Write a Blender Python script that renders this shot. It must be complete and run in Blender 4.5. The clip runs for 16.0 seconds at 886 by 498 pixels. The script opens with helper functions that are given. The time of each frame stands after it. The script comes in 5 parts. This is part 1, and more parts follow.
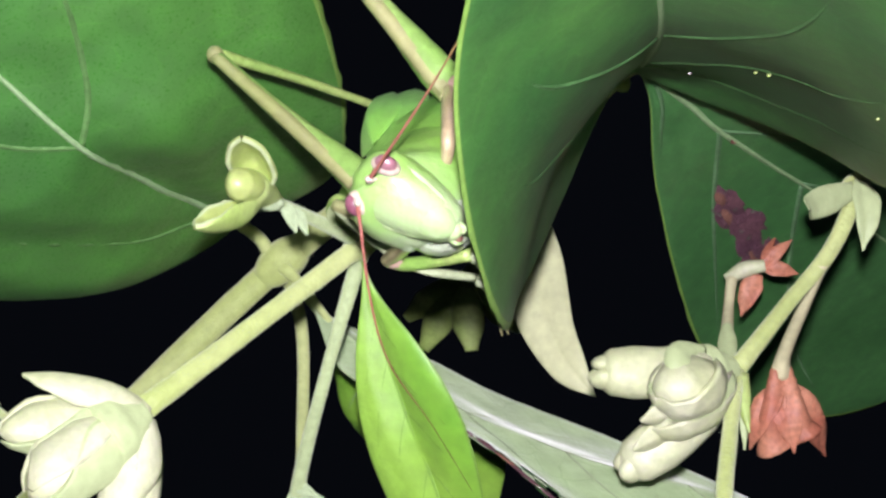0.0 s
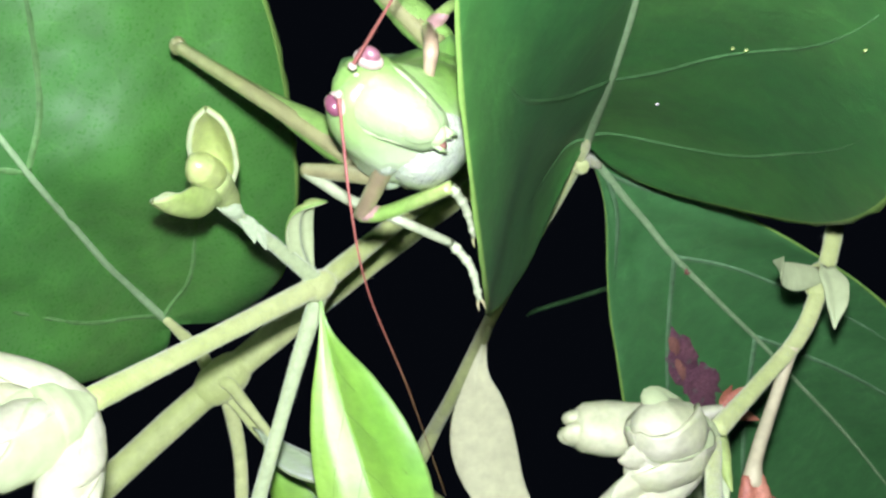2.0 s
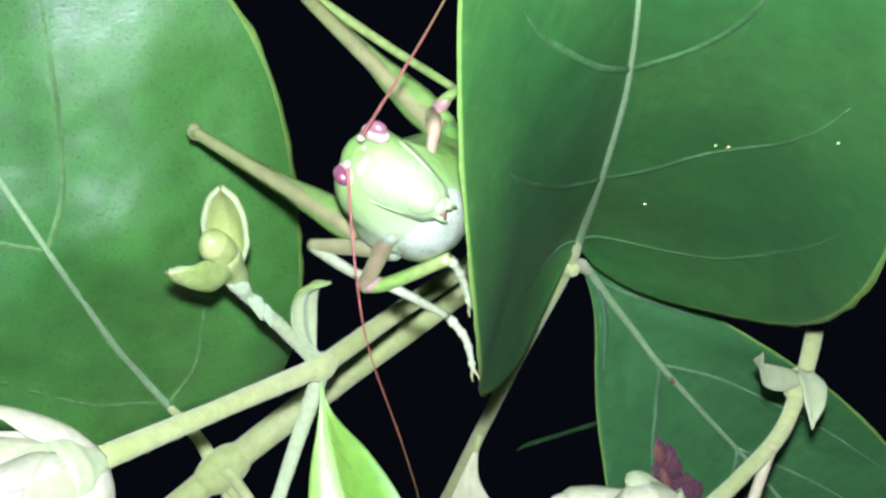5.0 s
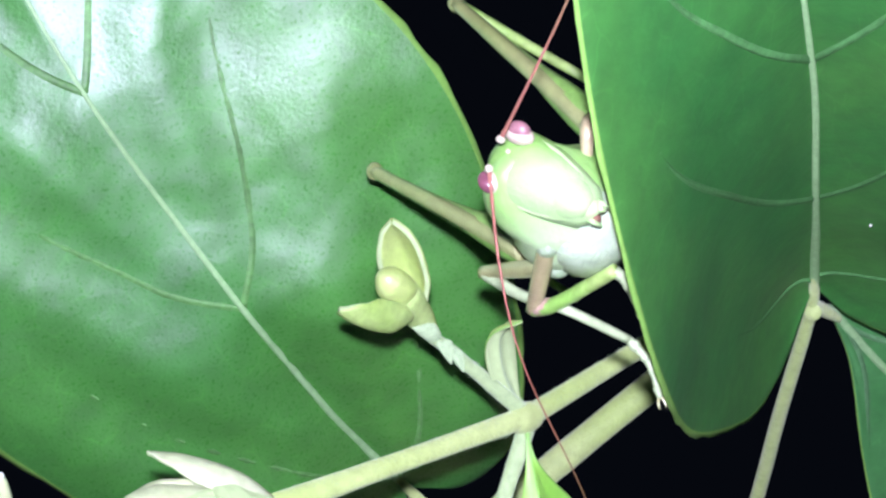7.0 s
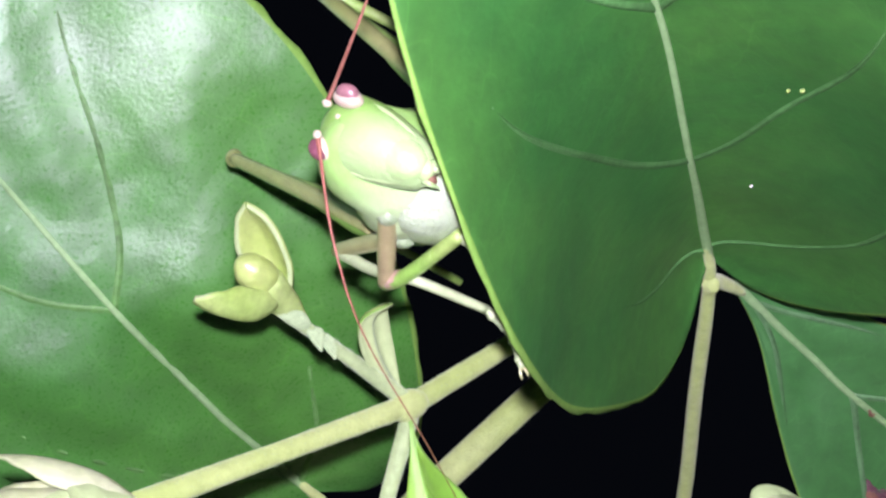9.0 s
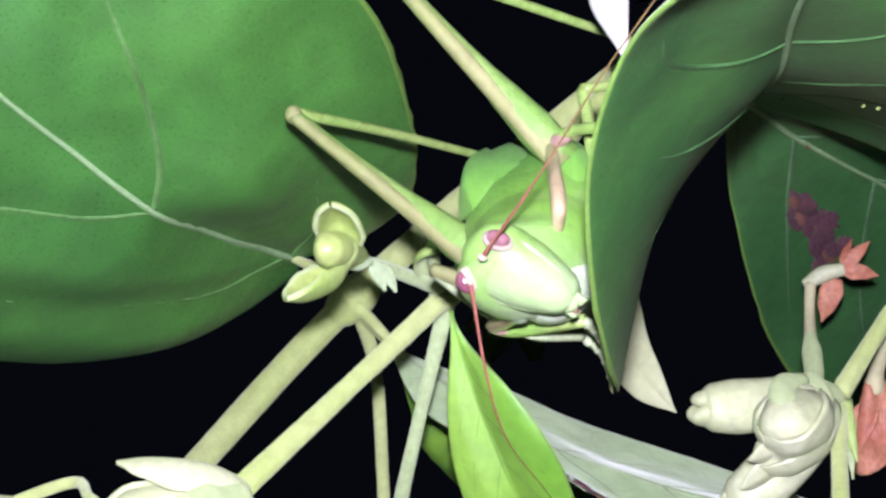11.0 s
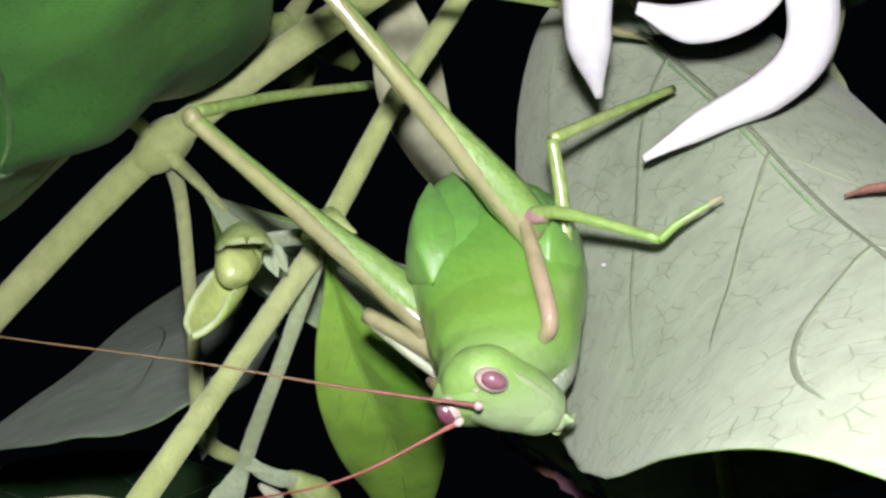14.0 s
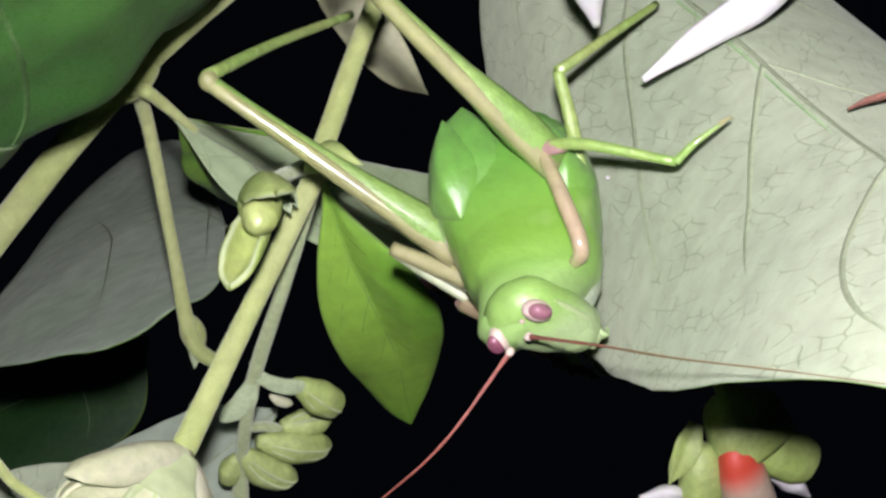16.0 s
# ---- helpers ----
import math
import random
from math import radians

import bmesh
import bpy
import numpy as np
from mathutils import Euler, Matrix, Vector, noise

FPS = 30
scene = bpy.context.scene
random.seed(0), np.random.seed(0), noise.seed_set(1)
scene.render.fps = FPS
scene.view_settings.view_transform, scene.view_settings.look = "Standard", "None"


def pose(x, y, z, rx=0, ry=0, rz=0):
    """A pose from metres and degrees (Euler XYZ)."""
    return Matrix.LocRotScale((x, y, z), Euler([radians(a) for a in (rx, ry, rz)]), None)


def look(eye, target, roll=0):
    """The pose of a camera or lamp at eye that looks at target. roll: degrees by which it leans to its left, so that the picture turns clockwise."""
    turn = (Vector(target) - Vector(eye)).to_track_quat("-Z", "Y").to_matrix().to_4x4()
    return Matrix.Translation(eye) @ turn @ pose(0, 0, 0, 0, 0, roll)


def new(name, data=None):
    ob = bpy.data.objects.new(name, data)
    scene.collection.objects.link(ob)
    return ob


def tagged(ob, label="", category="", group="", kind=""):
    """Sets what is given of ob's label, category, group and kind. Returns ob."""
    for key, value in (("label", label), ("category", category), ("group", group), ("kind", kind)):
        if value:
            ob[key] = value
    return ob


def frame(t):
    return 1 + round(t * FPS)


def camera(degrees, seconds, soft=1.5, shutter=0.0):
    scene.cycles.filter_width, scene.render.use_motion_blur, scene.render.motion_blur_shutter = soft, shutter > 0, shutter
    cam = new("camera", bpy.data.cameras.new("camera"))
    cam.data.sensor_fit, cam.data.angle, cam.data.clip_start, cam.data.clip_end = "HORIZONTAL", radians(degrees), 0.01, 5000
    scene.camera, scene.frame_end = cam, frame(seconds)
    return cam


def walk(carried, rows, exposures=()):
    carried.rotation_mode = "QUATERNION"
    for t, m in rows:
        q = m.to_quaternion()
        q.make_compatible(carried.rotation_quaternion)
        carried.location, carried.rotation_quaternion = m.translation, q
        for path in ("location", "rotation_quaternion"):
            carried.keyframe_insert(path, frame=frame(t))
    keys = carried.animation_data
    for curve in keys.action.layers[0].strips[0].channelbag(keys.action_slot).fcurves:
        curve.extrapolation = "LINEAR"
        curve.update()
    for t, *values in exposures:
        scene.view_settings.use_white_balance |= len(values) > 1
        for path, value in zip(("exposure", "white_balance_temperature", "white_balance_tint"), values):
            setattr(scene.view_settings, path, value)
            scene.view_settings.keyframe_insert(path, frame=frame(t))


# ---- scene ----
# A katydid on a flowering creeper at night, lit by the torch beside the lens.
MM = 0.001

# ---- camera ----
cam = camera(26.45, 16.0, 2.6)
ROWS = [
    (0.0, look((0.01562, -0.18281, -0.00645), (0.00253, -0.02335, -0.00589), -15.34)),
    (0.5, look((0.00825, -0.17661, -0.02121), (0.00166, -0.01721, -0.00895), -16.09)),
    (1.0, look((0.00324, -0.17269, -0.02996), (0.00208, -0.01423, -0.00780), -17.07)),
    (1.5, look((-0.00096, -0.16867, -0.04213), (0.00340, -0.01225, -0.00873), -16.74)),
    (2.0, look((-0.00613, -0.16811, -0.05165), (0.00234, -0.01362, -0.01091), -16.42)),
    (2.5, look((-0.00941, -0.16957, -0.05636), (0.00119, -0.01673, -0.01022), -16.90)),
    (3.0, look((-0.01081, -0.17351, -0.05974), (0.00187, -0.02212, -0.00956), -16.41)),
    (3.5, look((-0.01061, -0.17299, -0.06181), (0.00123, -0.02194, -0.01039), -15.70)),
    (4.0, look((-0.01059, -0.16998, -0.06081), (0.00167, -0.01965, -0.00740), -15.35)),
    (4.2, look((-0.01233, -0.17055, -0.05968), (0.00131, -0.02044, -0.00601), -15.60)),
    (6.3, look((-0.00382, -0.17982, -0.07135), (-0.00438, -0.03204, -0.01003), -14.10)),
    (6.5, look((-0.00356, -0.16842, -0.07141), (-0.01040, -0.02286, -0.00534), -13.79)),
    (7.0, look((0.00680, -0.15764, -0.07524), (-0.00924, -0.01721, -0.00025), -13.85)),
    (7.5, look((0.01859, -0.15112, -0.07455), (-0.00623, -0.01467, 0.00525), -13.78)),
    (8.0, look((0.02301, -0.14966, -0.07745), (-0.00314, -0.01434, 0.00381), -14.02)),
    (8.5, look((0.01946, -0.14494, -0.07865), (-0.00431, -0.00789, 0.00042), -15.06)),
    (9.0, look((0.01756, -0.14655, -0.08089), (0.00147, -0.00812, -0.00228), -16.99)),
    (9.2, look((0.01373, -0.14625, -0.07703), (0.00036, -0.00528, -0.00253), -17.52)),
    (11.3, look((0.00670, -0.17763, 0.01492), (-0.00205, -0.01832, 0.00289), -18.84)),
    (11.5, look((-0.00152, -0.17009, 0.01853), (-0.00563, -0.01091, 0.00287), -18.94)),
    (12.0, look((0.00240, -0.16942, 0.03564), (-0.00346, -0.01335, 0.00088), -18.42)),
    (12.5, look((0.00756, -0.16969, 0.04577), (0.00096, -0.01694, -0.00141), -17.15)),
    (13.0, look((0.00716, -0.16125, 0.05876), (-0.00054, -0.01161, 0.00265), -17.22)),
    (13.5, look((0.00252, -0.15191, 0.05809), (-0.00068, -0.00303, -0.00045), -17.34)),
    (14.0, look((-0.00468, -0.14365, 0.06597), (0.00053, 0.00167, -0.00077), -16.45)),
    (14.5, look((-0.01015, -0.14099, 0.07803), (0.00134, -0.00083, 0.00173), -17.40)),
    (15.0, look((-0.01321, -0.13943, 0.08689), (-0.00207, -0.00222, 0.00535), -19.47)),
    (15.5, look((-0.01420, -0.13984, 0.08769), (-0.00133, -0.00535, 0.00198), -20.61)),
    (16.0, look((-0.01467, -0.14398, 0.08311), (-0.00320, -0.00869, -0.00154), -21.17)),
]
walk(cam, ROWS, [(0.0, 0.45, 6700, 14), (1.0, 0.45, 6400, 13), (2.4, 0.53, 6100, 10), (3.0, 0.68, 5900, 11), (4.0, 0.6, 5850, 11), (6.5, 0.55, 5750, 13), (8.0, 0.15, 5950, 16), (9.0, 0.2, 6450, 17), (11.5, 0.44, 6100, 19), (12.5, 0.03, 6050, 14), (13.5, -0.38, 6400, 13), (14.2, -0.56, 6700, 15), (15.0, -0.55, 6750, 16), (16.0, -0.28, 6750, 17)])

# ---- night sky and light ----
world = bpy.data.worlds.new("night_sky")
scene.world = world
world.use_nodes = True
world.node_tree.nodes["Background"].inputs["Color"].default_value = (0.35, 0.45, 0.7, 1)
world.node_tree.nodes["Background"].inputs["Strength"].default_value = 0.004
TORCH_POWER = 8000.0


# ---- materials ----
def shader(name, colour, rough=0.5, vary=0.25, scale=400.0, bump=0.15, bump_scale=1500.0, second=None,
           spots=None, spec=0.5, quilt=0.0, sub=0.0, coat=0.0, cells=0.0, emit=0.0, fades=(), net_tint=(0.38, 0.48, 0.33), net_relief=0.35, coat_rough=0.25, coat_ior=1.5, coat_bump=0.0, sheen=0.0, sheen_rough=0.35, dull=0.0):
    """Node material: base colour broken up at two scales, fine relief, roughness that changes over the surface."""
    m = bpy.data.materials.new(name)
    m.use_nodes = True
    nt = m.node_tree
    n, l = nt.nodes, nt.links
    bsdf = n["Principled BSDF"]
    bsdf.inputs["Specular IOR Level"].default_value = spec
    bsdf.inputs["Coat Weight"].default_value = coat
    bsdf.inputs["Coat Roughness"].default_value = coat_rough
    bsdf.inputs["Coat IOR"].default_value = coat_ior
    bsdf.inputs["Diffuse Roughness"].default_value = dull
    bsdf.inputs["Sheen Weight"].default_value = sheen
    bsdf.inputs["Sheen Roughness"].default_value = sheen_rough
    if sub:
        bsdf.inputs["Subsurface Weight"].default_value = sub
        bsdf.inputs["Subsurface Radius"].default_value = (0.6, 1.0, 0.3)
        bsdf.inputs["Subsurface Scale"].default_value = 0.0008
    tc = n.new("ShaderNodeTexCoord")
    big = n.new("ShaderNodeTexNoise")
    big.inputs["Scale"].default_value = scale * 0.22
    big.inputs["Detail"].default_value = 3
    small = n.new("ShaderNodeTexNoise")
    small.inputs["Scale"].default_value = scale * 2.5
    small.inputs["Detail"].default_value = 4
    for t in (big, small):
        l.new(tc.outputs["Object"], t.inputs["Vector"])
    a = (*colour, 1)
    b = (*(second or [c * (1 - vary) for c in colour]), 1)
    ramp = n.new("ShaderNodeValToRGB")
    ramp.color_ramp.elements[0].position, ramp.color_ramp.elements[1].position = 0.36, 0.66
    ramp.color_ramp.elements[0].color, ramp.color_ramp.elements[1].color = b, a
    l.new(big.outputs["Fac"], ramp.inputs["Fac"])
    mix = n.new("ShaderNodeMix")
    mix.data_type, mix.blend_type = "RGBA", "MULTIPLY"
    mix.inputs["Factor"].default_value = 1.0
    fine = n.new("ShaderNodeValToRGB")
    fine.color_ramp.elements[0].position, fine.color_ramp.elements[1].position = 0.3, 0.7
    low = 1 - vary * 0.8
    fine.color_ramp.elements[0].color, fine.color_ramp.elements[1].color = (low, low, low, 1), (1.08, 1.08, 1.08, 1)
    l.new(small.outputs["Fac"], fine.inputs["Fac"])
    l.new(ramp.outputs["Color"], mix.inputs["A"])
    l.new(fine.outputs["Color"], mix.inputs["B"])
    colour_out = mix.outputs["Result"]
    height = small.outputs["Fac"]
    if cells:
        vor = n.new("ShaderNodeTexVoronoi")
        vor.feature = "DISTANCE_TO_EDGE"
        vor.inputs["Scale"].default_value = cells
        warp = n.new("ShaderNodeTexNoise")
        warp.inputs["Scale"].default_value = cells * 0.9
        add = n.new("ShaderNodeVectorMath")
        add.operation = "MULTIPLY_ADD"
        add.inputs[1].default_value = (0.6 / cells,) * 3
        flat = n.new("ShaderNodeAttribute")
        flat.attribute_name = "blade_place"
        l.new(flat.outputs["Vector"], warp.inputs["Vector"])
        l.new(warp.outputs["Color"], add.inputs[0])
        l.new(flat.outputs["Vector"], add.inputs[2])
        vor.voronoi_dimensions = "2D"
        l.new(add.outputs["Vector"], vor.inputs["Vector"])
        net = n.new("ShaderNodeValToRGB")
        net.color_ramp.elements[0].position, net.color_ramp.elements[1].position = 0.0, 0.055
        net.color_ramp.elements[0].color, net.color_ramp.elements[1].color = (*net_tint, 1), (1, 1, 1, 1)
        l.new(vor.outputs["Distance"], net.inputs["Fac"])
        m2 = n.new("ShaderNodeMix")
        m2.data_type, m2.blend_type = "RGBA", "MULTIPLY"
        gap = n.new("ShaderNodeMapRange")
        gap.inputs["From Min"].default_value, gap.inputs["From Max"].default_value = 0.47, 0.58
        gap.inputs["To Min"].default_value, gap.inputs["To Max"].default_value = 0.03, 0.75
        holes = n.new("ShaderNodeTexNoise")
        holes.inputs["Scale"].default_value = cells * 0.55
        l.new(flat.outputs["Vector"], holes.inputs["Vector"])
        l.new(holes.outputs["Fac"], gap.inputs["Value"])
        l.new(gap.outputs["Result"], m2.inputs["Factor"])
        l.new(colour_out, m2.inputs["A"])
        l.new(net.outputs["Color"], m2.inputs["B"])
        colour_out = m2.outputs["Result"]
        height = net.outputs["Color"]
    for axis, start, end, to in fades:
        dot = n.new("ShaderNodeVectorMath")
        dot.operation = "DOT_PRODUCT"
        dot.inputs[1].default_value = axis
        l.new(tc.outputs["Object"], dot.inputs[0])
        mr = n.new("ShaderNodeMapRange")
        mr.interpolation_type = "SMOOTHSTEP"
        mr.inputs["From Min"].default_value, mr.inputs["From Max"].default_value = start, end
        l.new(dot.outputs["Value"], mr.inputs["Value"])
        mf = n.new("ShaderNodeMix")
        mf.data_type = "RGBA"
        l.new(mr.outputs["Result"], mf.inputs["Factor"])
        l.new(colour_out, mf.inputs["A"])
        mf.inputs["B"].default_value = (*to, 1)
        colour_out = mf.outputs["Result"]
    if spots:
        sp = n.new("ShaderNodeTexNoise")
        sp.inputs["Scale"].default_value = scale * 0.9
        sp.inputs["Detail"].default_value = 2
        l.new(tc.outputs["Object"], sp.inputs["Vector"])
        r2 = n.new("ShaderNodeValToRGB")
        r2.color_ramp.elements[0].position, r2.color_ramp.elements[1].position = 0.6, 0.72
        r2.color_ramp.elements[0].color, r2.color_ramp.elements[1].color = (0, 0, 0, 1), (1, 1, 1, 1)
        l.new(sp.outputs["Fac"], r2.inputs["Fac"])
        m3 = n.new("ShaderNodeMix")
        m3.data_type = "RGBA"
        l.new(r2.outputs["Color"], m3.inputs["Factor"])
        l.new(colour_out, m3.inputs["A"])
        m3.inputs["B"].default_value = (*spots, 1)
        colour_out = m3.outputs["Result"]
    l.new(colour_out, bsdf.inputs["Base Color"])
    rr = n.new("ShaderNodeMapRange")
    rr.inputs["To Min"].default_value, rr.inputs["To Max"].default_value = max(rough - 0.1, 0.05), min(rough + 0.12, 1)
    l.new(big.outputs["Fac"], rr.inputs["Value"])
    l.new(rr.outputs["Result"], bsdf.inputs["Roughness"])
    if bump:
        bn = n.new("ShaderNodeTexNoise")
        bn.inputs["Scale"].default_value = bump_scale
        bn.inputs["Detail"].default_value = 3
        l.new(tc.outputs["Object"], bn.inputs["Vector"])
        bp = n.new("ShaderNodeBump")
        bp.inputs["Strength"].default_value = bump
        bp.inputs["Distance"].default_value = 0.0004
        l.new(bn.outputs["Fac"], bp.inputs["Height"])
        out = bp.outputs["Normal"]
        if cells:
            b2 = n.new("ShaderNodeBump")
            b2.inputs["Strength"].default_value = net_relief
            b2.inputs["Distance"].default_value = 0.0003
            l.new(height, b2.inputs["Height"])
            l.new(out, b2.inputs["Normal"])
            out = b2.outputs["Normal"]
        if quilt:
            qn = n.new("ShaderNodeTexNoise")
            qn.inputs["Scale"].default_value = 330
            qn.inputs["Detail"].default_value = 2
            l.new(tc.outputs["Object"], qn.inputs["Vector"])
            b3 = n.new("ShaderNodeBump")
            b3.inputs["Strength"].default_value = quilt
            b3.inputs["Distance"].default_value = 0.0012
            l.new(qn.outputs["Fac"], b3.inputs["Height"])
            l.new(out, b3.inputs["Normal"])
            out = b3.outputs["Normal"]
        l.new(out, bsdf.inputs["Normal"])
        if coat_bump:
            # waxy skin with its own fine pits and broad swellings
            b4 = n.new("ShaderNodeBump")
            b4.inputs["Strength"].default_value = coat_bump
            b4.inputs["Distance"].default_value = 0.0011
            l.new(bn.outputs["Fac"], b4.inputs["Height"])
            swell = n.new("ShaderNodeTexNoise")
            swell.inputs["Scale"].default_value = 210
            swell.inputs["Detail"].default_value = 1
            l.new(tc.outputs["Object"], swell.inputs["Vector"])
            b5 = n.new("ShaderNodeBump")
            b5.inputs["Strength"].default_value = 0.15
            b5.inputs["Distance"].default_value = 0.004
            l.new(swell.outputs["Fac"], b5.inputs["Height"])
            l.new(b4.outputs["Normal"], b5.inputs["Normal"])
            l.new(b5.outputs["Normal"], bsdf.inputs["Coat Normal"])
            pits = n.new("ShaderNodeTexNoise")
            pits.inputs["Scale"].default_value = 2600
            pits.inputs["Detail"].default_value = 2
            l.new(tc.outputs["Object"], pits.inputs["Vector"])
            wax = n.new("ShaderNodeMapRange")
            wax.inputs["From Min"].default_value, wax.inputs["From Max"].default_value = 0.3, 0.44
            wax.inputs["To Min"].default_value, wax.inputs["To Max"].default_value = 0.25 * coat, coat
            l.new(pits.outputs["Fac"], wax.inputs["Value"])
            l.new(wax.outputs["Result"], bsdf.inputs["Coat Weight"])
    if emit:
        bsdf.inputs["Emission Color"].default_value = (*colour, 1)
        bsdf.inputs["Emission Strength"].default_value = emit
    return m


M_TOP = shader("leaf_upper_side", (0.052, 0.19, 0.028), 0.5, 0.3, 200, 0.16, 1500, (0.026, 0.137, 0.023), spec=0.6, quilt=0.07, coat=0.35, coat_rough=0.6, coat_ior=1.7, cells=300, net_tint=(1.45, 1.28, 1.4), net_relief=0.06)
M_TOP_B = shader("leaf_upper_side_bluish", (0.062, 0.225, 0.055), 0.5, 0.3, 200, 0.16, 1500, (0.048, 0.185, 0.044), spec=0.9, coat=0.4, coat_rough=0.55, coat_ior=1.7, quilt=0.07, cells=300, net_tint=(1.45, 1.28, 1.4), net_relief=0.06)
M_TOP_L = shader("leaf_upper_side_yellower", (0.058, 0.22, 0.026), 0.5, 0.3, 110, 0.22, 2300, (0.036, 0.17, 0.022), spec=0.4, quilt=0.12, coat=0.78, coat_rough=0.5, coat_ior=2.0, coat_bump=0.1, cells=300, net_tint=(1.45, 1.28, 1.4), net_relief=0.06)
M_UNDER = shader("leaf_under_side", (0.325, 0.385, 0.25), 0.62, 0.18, 160, 0.25, 1200, (0.27, 0.335, 0.21), spec=0.3, cells=560, net_tint=(0.34, 0.44, 0.3), net_relief=0.2, sheen=0.04, dull=0.4)
M_UNDER_G = shader("leaf_under_side_green", (0.34, 0.45, 0.24), 0.6, 0.25, 120, 0.2, 1200, (0.275, 0.39, 0.185), spec=0.5, cells=240, net_tint=(0.75, 0.8, 0.72), sheen=0.4, dull=0.5)
M_UNDER_D = shader("leaf_under_side_plain", (0.35, 0.43, 0.31), 0.65, 0.25, 120, 0.15, 900, (0.28, 0.365, 0.245), spec=0.3, dull=0.5)
M_RIM = shader("leaf_rim", (0.20, 0.38, 0.07), 0.5, 0.2)
M_VEIN = shader("leaf_vein", (0.28, 0.45, 0.20), 0.5, 0.2, 500, 0.2)
M_VEIN_B = shader("leaf_side_vein_bluish", (0.145, 0.31, 0.13), 0.5, 0.4, 500, 0.3)
M_VEIN_S = shader("leaf_side_vein", (0.088, 0.24, 0.07), 0.5, 0.45, 500, 0.3)
M_VEIN_L = shader("leaf_side_vein_light", (0.135, 0.315, 0.085), 0.5, 0.45, 500, 0.3)
M_VEIN_U = shader("leaf_vein_pale", (0.30, 0.375, 0.215), 0.6, 0.2, 500, 0.25)
M_YOUNG = shader("young_leaf", (0.24, 0.48, 0.045), 0.5, 0.25, 200, 0.3, 900, (0.13, 0.41, 0.022), spec=0.6, coat=0.8, coat_rough=0.55, coat_ior=1.8)
M_CREAM = shader("cream_leaf", (0.60, 0.65, 0.36), 0.55, 0.15, 260, 0.15, dull=0.4)
M_PALE = shader("pale_leaf", (0.38, 0.47, 0.23), 0.55, 0.15, 260, 0.15, dull=0.4)
M_STEM = shader("stem", (0.41, 0.48, 0.19), 0.6, 0.18, 300, 0.5, 2500, (0.35, 0.435, 0.14), spec=0.3, sheen=0.25, dull=0.3)
M_STEM_G = shader("green_stem", (0.36, 0.46, 0.22), 0.6, 0.2, 500, 0.5, 2500, sheen=0.35, dull=0.3)
M_BUD = shader("bud", (0.37, 0.48, 0.16), 0.5, 0.25, 500, 0.25, 1800, (0.29, 0.42, 0.10), sub=0.1)
M_BUD_R = shader("bud_green", (0.36, 0.46, 0.13), 0.36, 0.2, 400, 0.25, 1800, (0.42, 0.50, 0.18), sub=0.1, coat=0.3)
M_BUD_W = shader("bud_pale", (0.50, 0.53, 0.35), 0.5, 0.18, 400, 0.3, 1200, (0.43, 0.48, 0.26), sub=0.1)
M_FUZZ = shader("bud_downy", (0.35, 0.45, 0.25), 0.75, 0.2, 700, 0.6, 3000, dull=1.0)
M_WHITE = shader("petal_white", (0.66, 0.68, 0.62), 0.5, 0.12, 300, 0.15, 900, sub=0.15)
M_RED = shader("petal_red", (0.50, 0.225, 0.125), 0.55, 0.4, 700, 0.8, 800, (0.39, 0.125, 0.07))
M_TUBE = shader("petal_cream", (0.50, 0.49, 0.28), 0.5, 0.15, 300, 0.15)
M_SPOUT = shader("petal_flushed", (0.50, 0.42, 0.29), 0.5, 0.15, 300, 0.2, 1200, fades=(((0, 0, 1), -0.0088, -0.0052, (0.50, 0.06, 0.03)),))
M_BROWN = shader("dry_brown", (0.30, 0.14, 0.09), 0.8, 0.4, 700, 0.6)
M_PURPLE = shader("purple_scar", (0.125, 0.052, 0.072), 0.7, 0.5, 900, 0.9, 1600, (0.18, 0.08, 0.09), spots=(0.09, 0.10, 0.07))
AXIS_B, AXIS_D = (0.221, 0.912, 0.343), (-0.07, -0.33, 0.94)
FADES = ((AXIS_B, 0.006, -0.006, (0.150, 0.330, 0.034)), (AXIS_B, -0.003, -0.009, (0.195, 0.385, 0.080)), (AXIS_B, -0.006, -0.0092, (0.24, 0.42, 0.115)), (AXIS_D, 0.0008, -0.0045, (0.40, 0.52, 0.28)))
M_BODY = shader("katydid_green", (0.078, 0.258, 0.022), 0.34, 0.25, 300, 0.5, 700, (0.105, 0.295, 0.042), spec=0.55, coat=0.5, coat_rough=0.22, sheen=0.02, sheen_rough=0.85, sub=0.15, fades=FADES, spots=(0.19, 0.36, 0.07))
M_PAD = shader("katydid_wing_pad", (0.078, 0.258, 0.022), 0.42, 0.25, 300, 0.4, 800, (0.105, 0.295, 0.042), spec=0.45, coat=0.1, coat_rough=0.3, sheen=0.05, sheen_rough=0.85, sub=0.15, fades=FADES)
M_FACE = shader("katydid_face", (0.20, 0.39, 0.075), 0.45, 0.2, 300, 0.4, 1200, (0.24, 0.42, 0.105), spec=0.45, coat=0.15, coat_rough=0.3, sub=0.15, fades=(((0, -0.3, -0.95), 0.003, 0.0065, (0.32, 0.46, 0.20)),))
M_CLYPEUS = shader("katydid_clypeus", (0.34, 0.46, 0.205), 0.45, 0.15, 260, 0.4, 1200, coat=0.2, coat_rough=0.3)
M_BELLY = shader("katydid_belly", (0.36, 0.47, 0.28), 0.3, 0.3, 320, 0.7, 2600, (0.45, 0.53, 0.37), sub=0.1, coat=0.9, coat_rough=0.12)
